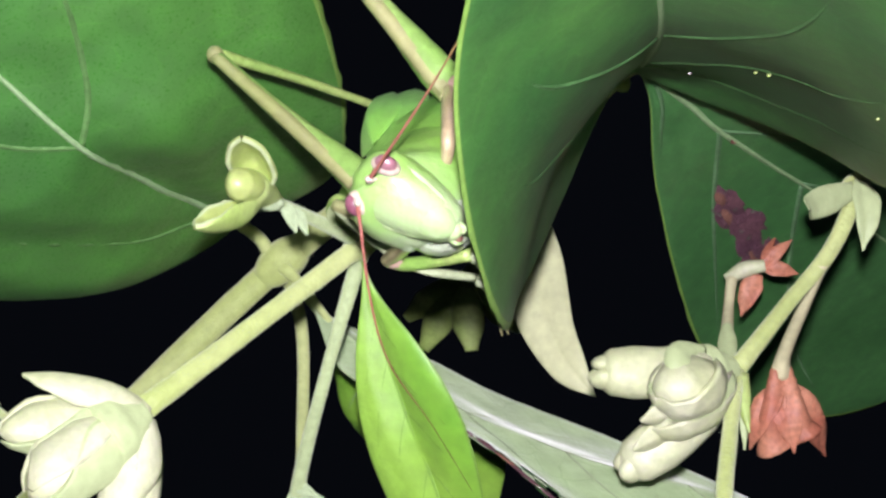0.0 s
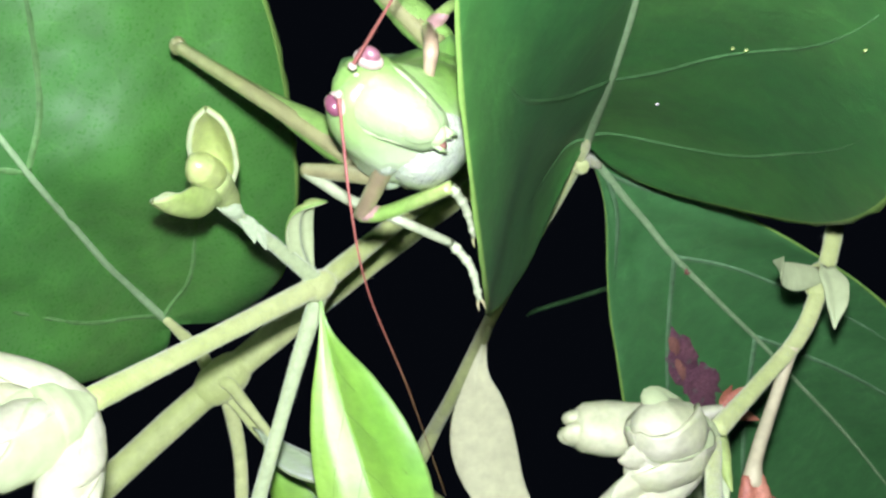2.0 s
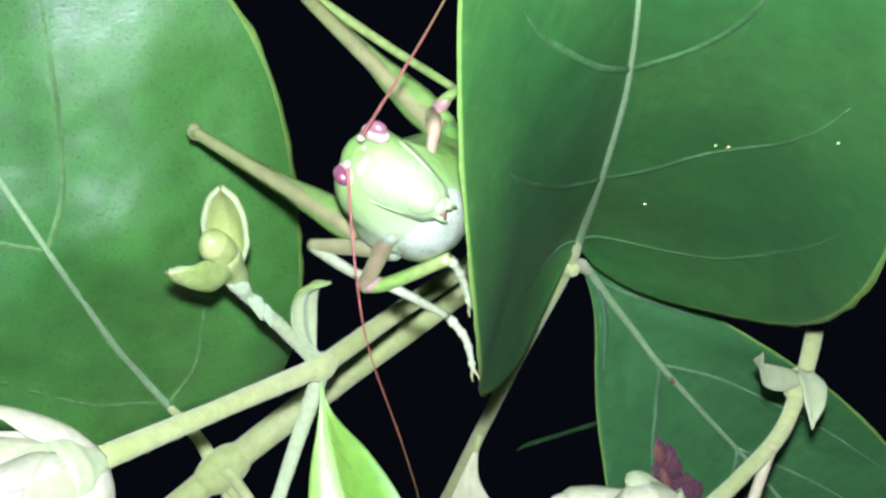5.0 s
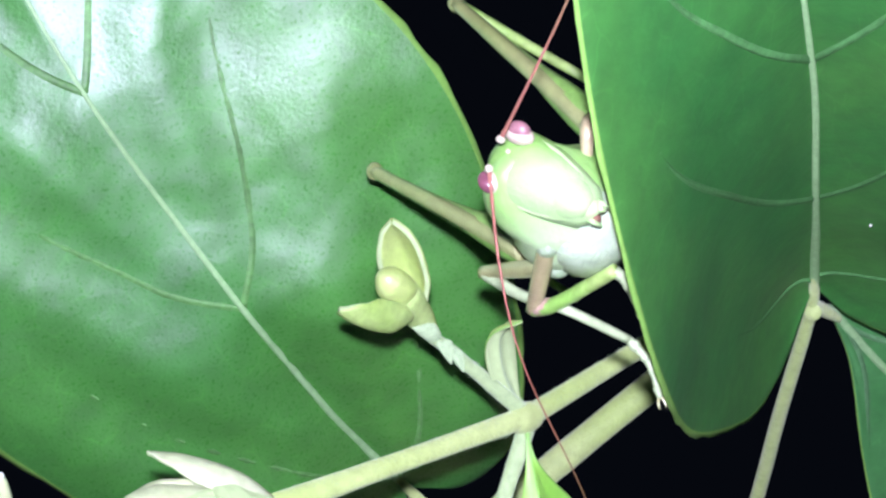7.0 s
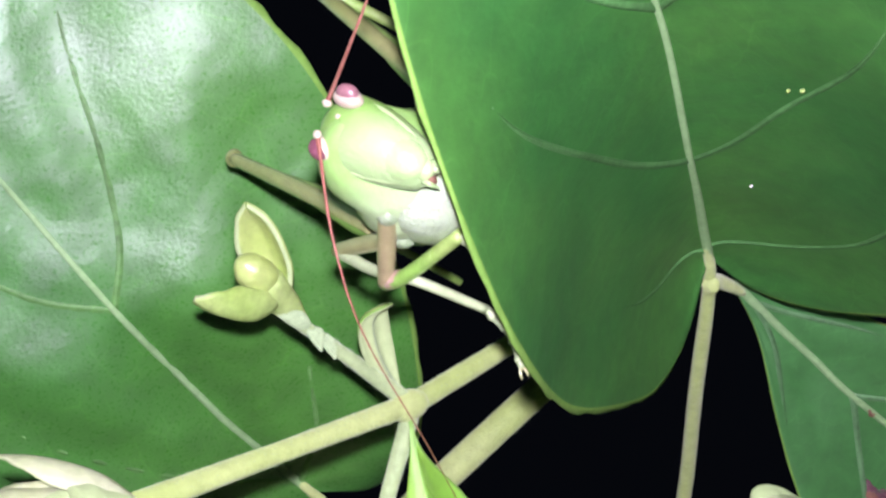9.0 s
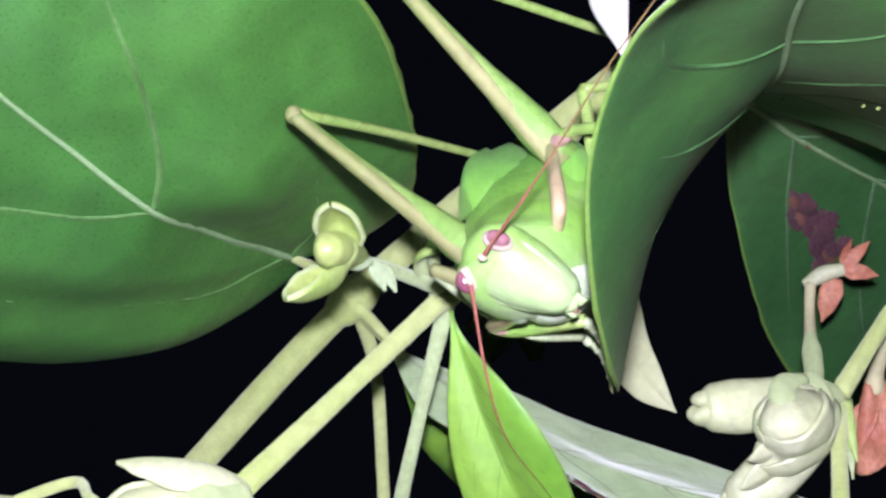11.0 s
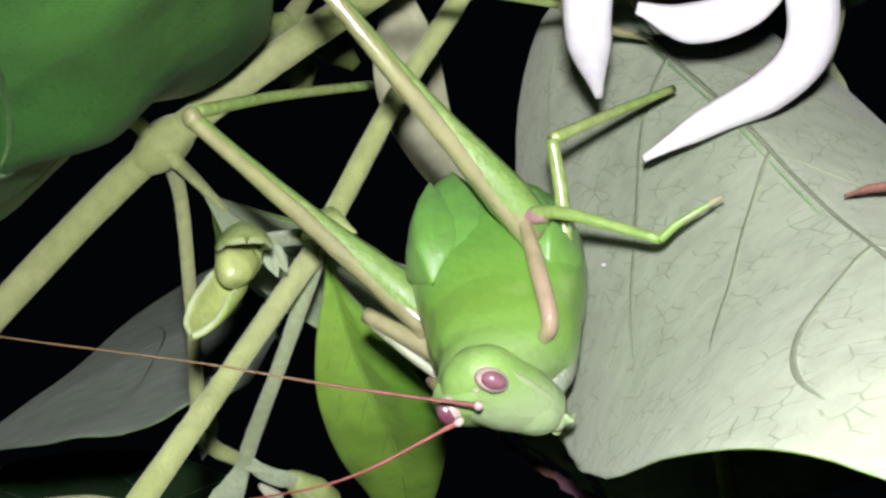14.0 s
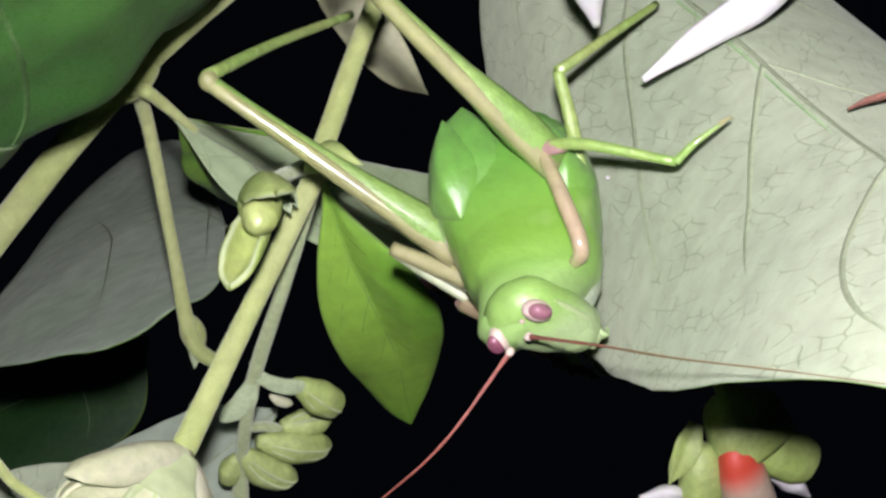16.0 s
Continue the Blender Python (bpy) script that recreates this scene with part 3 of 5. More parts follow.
leaf("leaf", young, "young yellow-green lance-shaped leaf below the stem node", [M_YOUNG, M_PALE, M_RIM],
     pairs((0.2, 0.32, 0.45, 0.58)), 0.3, None, 0.5, rows=36, cols=12, thick=0.3, vein_r=0.1, vein_mat=M_RIM)
young_back = EdgeLeaf([(-21, 54, -10), (-17, 59, -17), (-14.5, 63, -25), (-13, 68, -33), (-9, 72, -44)],
                      [(-21, 54, -10), (-22.3, 60, -17), (-23.2, 66, -23), (-20, 71, -32), (-9, 72, -44)],
                      [(-21, 54, -10), (-12, 57, -18), (-6, 60, -26), (-4, 66, -34), (-9, 72, -44)],
                      (0.3, -0.9, 0.1), bulge=(0.1, 0.1), seed=10)
leaf("leaf", young_back, "bright green leaf half hidden behind a pale underside", [M_YOUNG, M_PALE, M_RIM], pairs((0.25, 0.5)), 0.3, [(-22.5, 53, -6), (-24, 51.6, -3)], 0.7, rows=28, cols=10, thick=0.3, vein_r=0.16)

# wide pale underside at the back, with a bitten edge
back_wide = EdgeLeaf([(-21.5, 52, -8.5), (-13, 44, -17.5), (-3, 37, -26.5), (8, 36, -34), (22, 36.5, -42), (38, 39, -51), (62, 46, -62)],
                     [(-21.5, 52, -8.5), (-17.5, 40, -17.5), (-3, 26, -28), (9, 18.5, -40.5), (22, 20, -47.2), (42, 28, -54.5), (62, 46, -62)],
                     [(-21.5, 52, -8.5), (-12, 52.2, -16.5), (-1, 52, -25.2), (12, 51.7, -35.3), (26, 51.4, -46), (44, 50, -58), (62, 46, -62)],
                     (0.3, 0.3, -0.8), bulge=(0.05, 0.05), wave=0.35, seed=11)
wide_leaf = leaf("leaf", back_wide, "broad grey-green leaf underside with a bitten purple edge", [M_TOP, M_UNDER_G, M_PALE],
     pairs((0.12, 0.3, 0.46, 0.62)), 0.4, [(-21.9, 49.8, -5.2), (-22.8, 49.2, -3.2), (-24, 50.5, -2.2)], 0.85, vein_mat=M_VEIN_U, vein_r=0.22, rows=60, cols=20,
     torn=lambda s, u: u < -0.66 and 0.25 < s < 0.52 and noise.noise(Vector((s * 34, u * 8, 2.0))) > 0.05 + (u + 0.72) * 1.4)
rnd = random.Random(8)
for k in range(9):
    x = 0.285 + 0.026 * k
    part("bitten_edge", patch(back_wide, x, -0.80 - 0.022 * k + rnd.uniform(-0.04, 0.03), rnd.uniform(0.012, 0.026), rnd.uniform(0.05, 0.11), -0.3, 20 + k, 16), M_PURPLE if k % 3 else M_BROWN, wide_leaf, "dry purple bitten edge")

pale = EdgeLeaf([(10.2, 84.4, 1.8), (7.4, 84.6, -3.4), (5.9, 83, -8.2), (5.3, 81, -12.6), (5.2, 79, -17.8), (5.9, 77, -22.4), (7.2, 75, -26.4), (9.3, 74, -30.5)],
                [(10.2, 84.4, 1.8), (5.6, 84.8, -3.6), (2.4, 83, -8.4), (0.9, 81, -13.5), (1.3, 79, -18.5), (2.9, 77, -23.6), (5.2, 75, -27.6), (9.3, 74, -30.5)],
                [(10.2, 84.4, 1.8), (8.9, 84.2, -3.2), (9.6, 83, -7.4), (9.8, 81, -11.5), (9.2, 79, -17), (8.9, 77, -20.9), (9.2, 75, -24.9), (9.3, 74, -30.5)],
                (0.3, -0.8, -0.4), bulge=(0.1, 0.1), wave=0.2, seed=12)
leaf("leaf", pale, "pale cream-green young leaf on a thin stalk", [M_CREAM, M_CREAM, M_CREAM], (), 0.25, [(10.7, 84.2, 2.7), (11.0, 84, 3.2)], 0.7, rows=30, cols=10, thick=0.3, vein_mat=M_CREAM)

lower_left = EdgeLeaf([(-22.8, 107, -54.7), (-28, 122, -57), (-40, 118, -55), (-54, 110, -54), (-70, 105, -56)],
                      [(-22.8, 107, -54.7), (-26, 72, -42.5), (-36, 63.5, -39.6), (-50, 71.5, -43), (-70, 105, -56)],
                      [(-22.8, 107, -54.7), (-24, 165, -69), (-36, 182, -73), (-54, 155, -69), (-70, 105, -56)],
                      (0.2, 0.3, -0.8), bulge=(0.02, 0.02), wave=0.4, seed=13)
leaf("leaf", lower_left, "grey-green leaf underside in the dark", [M_TOP, M_UNDER_D, M_RIM],
     pairs((0.1, 0.3, 0.5)), 0.4, vein_mat=M_VEIN_U, vein_r=0.2)

floor_leaf = EdgeLeaf([(-33, 15, -31), (-45, 11, -28), (-60, 9, -26.5), (-80, 8, -27)], [(-33, 15, -31), (-40, 4, -30), (-58, 0, -29), (-80, 8, -27)],
                      [(-33, 15, -31), (-43, 20, -26), (-58, 21, -23.5), (-80, 8, -27)], (0.1, 0.2, -0.9), bulge=(0.05, 0.05), seed=16)
leaf("leaf", floor_leaf, "pale grey-green leaf underside beneath the flower buds", GREEN, pairs((0.15, 0.4)), 0.35, vein_mat=M_VEIN_U, vein_r=0.18)
floor_leaf_b = EdgeLeaf([(-24, 44, -46), (-36, 42, -48), (-52, 42, -51), (-72, 44, -56)], [(-24, 44, -46), (-36, 34, -50), (-54, 34, -53), (-72, 44, -56)],
                        [(-24, 44, -46), (-34, 50, -45), (-52, 52, -48), (-72, 44, -56)], (0.1, 0.2, -0.9), bulge=(0.05, 0.05), seed=17)
leaf("leaf", floor_leaf_b, "grey-green leaf underside low in the shade", [M_TOP, M_UNDER_D, M_RIM], pairs((0.15, 0.4)), 0.35, vein_mat=M_VEIN_U, vein_r=0.18)


dark_leaf = EdgeLeaf([(-63, 324, -197), (-101, 330, -203), (-137, 336, -206), (-182, 339, -209)], [(-63, 324, -197), (-80, 312, -217), (-137, 315, -224), (-182, 339, -209)],
                     [(-63, 324, -197), (-89, 339, -187), (-137, 348, -185), (-182, 339, -209)], (0.1, -0.5, 0.8), bulge=(0.05, 0.05), seed=18)
leaf("leaf", dark_leaf, "dark green leaf deep in the shade below", GREEN, pairs((0.2, 0.45)), 0.35, vein_r=0.2)


# ---- stems ----
def stem(label, points, radii, mat=M_STEM, sides=12, nodes=()):
    """A stalk with short downy hairs and, where it has them, thickened nodes."""
    th = thing("stem", points[0], label, "stem", "stems of the creeper")
    part("stalk", tube(points, radii, sides, 10 * len(points), knobs=0.012, seed=len(points), ridge=0.04), mat, th)
    for at, r, axis in nodes:
        ax = Vector(axis).normalized()
        o = ax.orthogonal()
        part("node", ball(at, [ax * r * 2.1, o * r, ax.cross(o) * r], 14, 16), mat, th, "swollen stem node")
    path = spline(points, 120)
    rnd = random.Random(len(points) * 7 + int(points[0][0] * 10))
    table = [(i / (len(radii) - 1), r) for i, r in enumerate(radii)]
    verts, faces = [], []
    for _ in range(int(26 * sum((b - a).length for a, b in zip(path, path[1:])) / 1.0)):
        k = rnd.randrange(1, 119)
        t = (path[k + 1] - path[k - 1]).normalized()
        o = t.orthogonal().normalized()
        a = rnd.uniform(0, 6.28)
        n = o * math.cos(a) + t.cross(o) * math.sin(a)
        p = path[k].lerp(path[k + 1], rnd.random()) + n * blend(table, k / 119) * 0.95
        q = t.cross(n) * 0.035
        tip = p + (n * 0.9 + t * rnd.uniform(-0.5, 0.5)).normalized() * rnd.uniform(0.15, 0.32)
        i = len(verts)
        verts += [p - q, p + q, p + t * 0.05, tip]
        faces += [(i, i + 1, i + 3), (i + 1, i + 2, i + 3), (i + 2, i, i + 3)]
    tagged(part("down", (verts, faces), M_FUZZ, th, "short pale hairs"), kind="stuff")
    return th


stem("pale green stem between a node and flower buds", [(-9, 17, -3), (-20, 6.7, -8), (-31, -3.6, -13)], [1.1, 1.0, 1.2], nodes=[((-9.2, 17, -3), 1.15, (1, 1, 0.5))])
stem("thick pale green main stem", [(30, 45, 18), (9.1, 46.8, 11.1), (-24, 51.8, -2), (-57, 49.6, -20), (-80, 47.6, -32.4)], [1.8, 1.7, 1.75, 1.75, 1.9],
     nodes=[((-23.6, 51.6, -1.8), 1.95, (60, 2, 29))])
stem("pale green stem crossing behind the insect", [(-9, 17.5, -2.8), (1, 26.7, 4.2), (9.3, 33, 9.3), (24, 44, 19)], [1.1, 1.0, 1.05, 1.2])
stem("slender green stalk that ends in small buds", [(-9.3, 18, -3.5), (-16, 19.6, -14), (-24, 24, -27), (-29, 27.7, -38), (-32, 30, -46)], [0.9, 0.7, 0.8, 0.7, 1.0], M_STEM_G)
stem("slender pale stalk hanging from the main stem", [(-23.5, 52.4, -2), (-24.6, 57.6, -11.5), (-27.8, 54, -25), (-30.3, 50, -36.3), (-27, 49, -41)], [0.95, 0.8, 0.75, 1.0, 0.8],
     nodes=[((-30, 51.8, -36), 1.1, (-3, -9, -28))])
stem("bent stem of a flower cluster", [(54.5, 50, 1.5), (49.6, 43, -6.4), (46, 41, -11.8), (41, 39, -17.7), (34, 35, -22.3), (26.5, 27.8, -27)], [1.1, 1.05, 1.0, 0.95, 0.9, 1.1],
     nodes=[((45.4, 41, -12), 1.2, (5, 4, 7))])
stem("thin green stem below cream flower buds", [(26, 27.5, -27.5), (23.6, 20, -32.3), (20.5, 8.5, -38), (20, 5, -41.5)], [1.0, 0.85, 0.9, 1.2])
stem("short stalk of green buds", [(-9.2, 16.5, -2.5), (-13, 9.3, 1.4), (-15.8, 4.2, 4)], [0.85, 0.65, 0.6], M_STEM_G)

for at, r, m in (((12.1, -9.15, -1.35), 0.2, M_WHITE), ((34.7, -5.2, 1.7), 0.24, M_BUD), ((33.6, -5.0, 2.3), 0.2, M_BUD), ((41.4, -17, -5.0), 0.2, M_BUD), ((29, 14, 5), 0.18, M_WHITE)):
    part("speck", ball(at, [(r, 0, 0), (0, r * 1.3, 0), (0, 0, r * 0.7)], 5, 8), m, front_leaf, "small pale speck")
scrap = thing("dry_scrap", (29.4, -28.5, 8), "curled red-brown scrap lying on a leaf", "plant scrap")
part("scrap", tube([(26.9, -29.3, 8.3), (28.5, -28.8, 8.0), (30.2, -28.6, 7.6), (31.2, -29.6, 7.9), (31.0, -31.0, 8.7)], [0.2, 0.5, 0.55, 0.45, 0.15], 8, 24, flat=0.5, knobs=0.1), M_BROWN, scrap)

# ---- flower buds ----
def bud_mesh(base, tip, r, bend=(0, 0, 0), open_end=False, sides=14, grooves=0.0):
    """A tapering bud along a bent line."""
    a, b = Vector(base), Vector(tip)
    mid = (a + b) / 2 + Vector(bend)
    prof = [(0, 0.35), (0.15, 0.65), (0.45, 1.0), (0.75, 0.92), (0.92, 0.55), (1.0, 0.12)]
    if open_end:
        prof = [(0, 0.4), (0.12, 0.72), (0.35, 0.96), (0.7, 1.04), (0.9, 0.92), (0.97, 0.7), (1.0, 0.4)]
    return tube([a, mid, b], [(x, y * r) for x, y in prof], sides, 22, ridge=grooves)


def wrap_mesh(base, tip, r, start, span, twist, bend=(0, 0, 0)):
    """A petal that lies round a bud, from one angle over a span, its edges running aslant."""
    a, b = Vector(base), Vector(tip)
    path = spline([a, (a + b) / 2 + Vector(bend), b], 19)
    prof = [(0, 0.4), (0.15, 0.7), (0.45, 1.05), (0.75, 1.0), (0.92, 0.68), (1.0, 0.3)]
    o = (b - a).orthogonal().normalized()
    verts, faces, n = [], [], 11
    for lay in (1.1, 0.9):
        for i, p in enumerate(path):
            x = i / 18
            t = (path[min(i + 1, 18)] - path[max(i - 1, 0)]).normalized()
            u = (o - t * o.dot(t)).normalized()
            v = t.cross(u)
            for k in range(n):
                y = k / (n - 1)
                w = start + twist * x + span * (y - 0.5) * (1 - 0.75 * x ** 3)
                lip = 1 + (0.06 if k in (0, n - 1) and lay > 1 else 0.0)
                verts.append(p + (u * math.cos(w) + v * math.sin(w)) * blend(prof, x) * r * lay * lip)
    half = 19 * n
    for i in range(18):
        for k in range(n - 1):
            q = (i * n + k, i * n + k + 1, (i + 1) * n + k + 1, (i + 1) * n + k)
            faces += [q, tuple(half + z for z in reversed(q))]
        for k in (0, n - 1):
            q = (i * n + k, (i + 1) * n + k, half + (i + 1) * n + k, half + i * n + k)
            faces.append(q if k == 0 else tuple(reversed(q)))
    for i in (0, 18):
        for k in range(n - 1):
            q = (i * n + k, half + i * n + k, half + i * n + k + 1, i * n + k + 1)
            faces.append(q if i == 0 else tuple(reversed(q)))
    return verts, faces


def bract_mesh(base, tip, up, width, cup=25, lobe=False):
    a, b = Vector(base), Vector(tip)
    s = LeafSurface([a, (a + b) / 2 + Vector(up).normalized() * 0.12 * (b - a).length, b], up,
                    [(0.0, width * 1.05), (0.35, width * 0.95), (0.7, width * 0.5), (1.0, 0.06)] if lobe else [(0.0, width * 0.5), (0.3, width), (0.6, width * 0.8), (1.0, 0.1)],
                    fold=(-cup if lobe else cup, 0), seed=2)
    return blade(s, 12, 4, 0.25)


def boat_mesh(base, tip, up, width, thick=0.45, deep=0.22, curl=24):
    """A thick bract folded like a boat; up is the way it opens."""
    a, b, n = Vector(base), Vector(tip), Vector(up).normalized()
    s = LeafSurface([a, a.lerp(b, 0.3) - n * deep * (b - a).length, a.lerp(b, 0.7) - n * deep * 0.8 * (b - a).length, b], n,
                    [(0.0, width * 0.55), (0.25, width), (0.55, width), (0.85, width * 0.55), (1.0, 0.12)], fold=(12, curl), seed=4)
    return blade(s, 18, 7, thick, rim=0.075)


def cluster(name, at, label, buds, bracts, cat="flower bud", cup=None):
    th = thing(name, at, label, cat, "flower buds of the creeper")
    rnd = random.Random(len(buds) + int(at[0]))
    for base, tip, r, mat, open_end in buds:
        a, b = Vector(base), Vector(tip)
        way = (b - a).normalized()
        o = way.orthogonal().normalized()
        q = way.cross(o)
        sway = (o * rnd.uniform(-1, 1) + q * rnd.uniform(-1, 1)) * 0.08 * (b - a).length
        bud = part("bud", bud_mesh(base, tip, r, sway, open_end, 18, 0.07 if open_end else 0.04), mat, th)
        if open_end and r > 1.5:
            # folded petal tips round the mouth of the bud
            for k in range(3):
                w = 2.1 * k + rnd.uniform(0, 1)
                n = o * math.cos(w) + q * math.sin(w)
                part("petal_tip", ball(b - way * r * 0.3 + n * r * 0.36, [way * r * rnd.uniform(0.5, 0.85), n * r * 0.34, way.cross(n) * r * 0.5], 8, 12), mat, bud)
            if rnd.random() < 0.5:
                part("mouth", ball(b + way * r * 0.05, [way * r * 0.22, o * r * 0.12, q * r * 0.26], 6, 10), M_BROWN, bud, "browned tip")
        elif r > 2.0 and mat is M_BUD_W:
            for k in range(3):
                part("petal", wrap_mesh(base, tip, r * (0.96 + 0.03 * k), 2.1 * k + rnd.uniform(0, 0.8), 2.7, rnd.choice((-1.3, 1.3)), sway), M_BUD_W if k else M_PALE, bud, "folded petal")
        elif r > 1.4 and mat is M_BUD:
            # the pale edge where the bud folds shut
            n = (o * 0.4 - Vector((0, 0.8, -0.4))).normalized()
            n = (n - way * n.dot(way)).normalized()
            for k in (-0.28, 0.28):
                f = (n + way.cross(n) * k).normalized()
                line = [a.lerp(b, x) + sway * 4 * x * (1 - x) * 0.5 + f * r * y for x, y in ((0.12, 0.6), (0.35, 0.95), (0.6, 1.0), (0.82, 0.84), (0.97, 0.26), (1.02, 0.0))]
                part("margin", tube(line, [0.1, 0.2, 0.2, 0.15, 0.1], 6, 20), M_PALE, bud, "pale folded edge")
    for base, tip, up, w, mat in bracts:
        part("bract", bract_mesh(base, tip, up, w, 30 if cup else 25, bool(cup)), mat, th)
    if cup:
        part("calyx", tube([at, Vector(at).lerp(Vector(cup), 0.5), cup], [1.15, 2.0, 3.1, 3.3], 24, 16, ridge=0.05), M_PALE, th, "pale green cup of the cluster")
    return th


small_buds = cluster("bud_cluster", (-15.8, 4.2, 4), "small green leafy buds on a downy stalk",
                     [((-15.7, 0.8, 4.7), (-16.9, -5.0, 5.6), 1.75, M_BUD_R, False), ((-14.5, 6, 3), (-16, 0.5, 4.5), 0.95, M_FUZZ, True)],
                     [((-14.2, 6.4, 2.7), (-13.7, 5.4, -0.3), (0.3, -0.9, 0.2), 0.85, M_FUZZ), ((-13.6, 7.5, 2.1), (-12.9, 6.9, -0.8), (0.3, -0.9, 0.2), 0.7, M_FUZZ)])
part("receptacle", tube([(-14.7, 5.2, 3.3), (-15.3, 2.2, 4.2), (-16.0, -0.6, 4.9), (-16.4, -2.0, 5.1)], [0.7, 1.45, 2.0, 1.4], 16, 20, ridge=0.05), M_BUD, small_buds, "pale swollen base of the buds")
part("bract", boat_mesh((-15.4, 1.6, 5.2), (-14.3, -7.7, 9.2), (-0.25, -0.4, -0.9), 3.1, 0.6, 0.14, 20), [M_BUD_R, M_BUD, M_PALE], small_buds, "green hooded bract with a pale edge")
part("bract", boat_mesh((-16.2, 1.0, 3.2), (-21.0, -6.9, 2.4), (0.15, -0.2, 1.0), 3.1, 0.6, 0.13, 30), [M_BUD_R, M_BUD, M_PALE], small_buds, "green boat-shaped bract with a pale edge")
cream = cluster("flower_cluster", (26, 27, -27), "tight cluster of pale cream flower buds",
                [((24, 25, -26), (11.6, 22.6, -23.2), 2.8, M_BUD_W, True), ((23.5, 23, -26.4), (17.2, 14.6, -25.8), 3.2, M_BUD_W, False),
                 ((25, 25, -27.5), (15.2, 18.6, -29.6), 2.8, M_BUD_W, False), ((25.0, 25.5, -28), (11.6, 21.4, -34.0), 2.8, M_BUD_W, True)],
                [((26, 27, -27), (24.6, 24, -35.5), (0.6, -0.7, 0), 1.5, M_PALE), ((26.3, 26.6, -27.5), (25.6, 23.5, -33.8), (-0.2, -0.9, 0), 1.1, M_BUD)], cup=(22.0, 24.4, -26.4))
# the green fold that curls over the foot of the buds, and the lapped petals
part("fold", tube([(23.0, 22.6, -23.6), (20.8, 19.4, -23.0), (20.0, 16.8, -24.0), (21.0, 16.8, -26.0), (22.8, 19.4, -28.0)], [0.7, 1.35, 1.6, 1.4, 0.6], 14, 28, flat=0.7), M_PALE, cream, "yellow-green curled petal")
part("petal", boat_mesh((24, 22.5, -27.6), (14.6, 15.6, -28.6), (-0.2, 0.6, 0.5), 2.4, 0.4, 0.1, 16), M_BUD_W, cream)
part("petal", boat_mesh((22, 22.5, -28.6), (13.0, 17.8, -31.6), (-0.2, 0.7, 0.4), 2.1, 0.4, 0.1, 16), M_BUD_W, cream)
side_buds = cluster("flower_cluster", (-31, -4.2, -13.4), "pale cream flower buds with a pointed bract",
                    [((-31, -4, -13.4), (-43.4, -10, -11.5), 2.6, M_BUD_W, False), ((-31.4, -4.4, -14.2), (-41.4, -12.4, -17.8), 3.2, M_BUD_W, False),
                     ((-31.2, -4, -14), (-36.6, -8, -23), 2.2, M_BUD_W, False)],
                    [], cup=(-34.8, -7, -14.6))
part("bract", boat_mesh((-30.4, -3.8, -13.0), (-40.2, -9, -6.8), (-0.3, 0.3, -0.9), 3.1, 0.4, 0.1, 24), [M_BUD_W, M_BUD_W, M_PALE], side_buds, "pointed pale green bract")
part("bract", boat_mesh((-30.9, -4.2, -13.6), (-32.8, -6, -23.5), (-0.9, 0.3, 0.1), 1.6, 0.35, 0.1, 14), M_BUD_W, side_buds)

cluster("bud_cluster", (-24, 24, -27), "small pale green buds on a forked stalk",
        [((-24, 24, -27), (-19.8, 25.6, -31.8), 0.85, M_FUZZ, True), ((-20.4, 25.6, -31.0), (-17.2, 28.2, -38.0), 2.0, M_BUD, False),
         ((-24, 24, -27), (-29.4, 25.5, -31.6), 1.25, M_FUZZ, False), ((-23.4, 24.2, -30.2), (-21.6, 24.4, -32.6), 0.6, M_BUD_W, False),
         ((-29, 27.7, -38), (-25, 30, -46), 2.0, M_BUD, False), ((-28, 26.9, -34.6), (-24.2, 30, -38.8), 0.6, M_STEM_G, True), ((-27, 28.5, -38), (-20, 32, -45), 2.0, M_BUD, False), ((-24, 30, -38.5), (-18.5, 32, -41.5), 1.7, M_BUD, False),
         ((-29.5, 28, -38.5), (-32, 29.5, -42.5), 1.4, M_BUD, False)],
        [((-24, 24, -27), (-22, 23, -28.5), (0, -0.8, 0.5), 0.8, M_FUZZ), ((-29.5, 51.5, -36), (-31.5, 50, -39.5), (0, -0.8, 0.3), 1.0, M_FUZZ)])

# bracts on the bent stem
pair = thing("bract_pair", (46, 40, -11.6), "two cream-green bracts at a stem node", "bract")
part("bract", bract_mesh((46, 40.2, -11.6), (38.0, 22.0, -12.2), (-0.966, 0.254, -0.05), 1.8, 12), M_PALE, pair)
part("bract", bract_mesh((46.5, 40, -11.0), (44.2, 36.4, -18.6), (0.3, -0.9, 0.1), 1.9, 22), M_PALE, pair)

# curled leaflet on the node
curl = EdgeLeaf([(-9.3, 16, -2), (-9.6, 12, 0.2), (-8.6, 7.5, 2.0), (-6.0, 4.9, 1.6)], [(-9.3, 16, -2), (-11, 11.5, -0.2), (-9.8, 6.6, 1.6), (-6.0, 4.9, 1.6)],
                [(-9.3, 16, -2), (-8.2, 12.2, 1.2), (-7.2, 8.4, 2.9), (-6.0, 4.9, 1.6)], (0, -0.7, 0.5), bulge=(0.3, 0.3), wave=0.1, seed=21)
curl_thing = thing("leaf", (-9.3, 16, -2), "tiny curled green leaflet at a stem node", "leaf", "leaves of the creeper")
part("blade", blade(curl, 16, 6, 0.3), [M_BUD, M_PALE, M_RIM], curl_thing)
part("midrib", tube([curl.at(k / 6 * 0.95, 0.0) for k in range(7)], [0.2, 0.16, 0.08], 6, 18), M_VEIN_U, curl_thing)

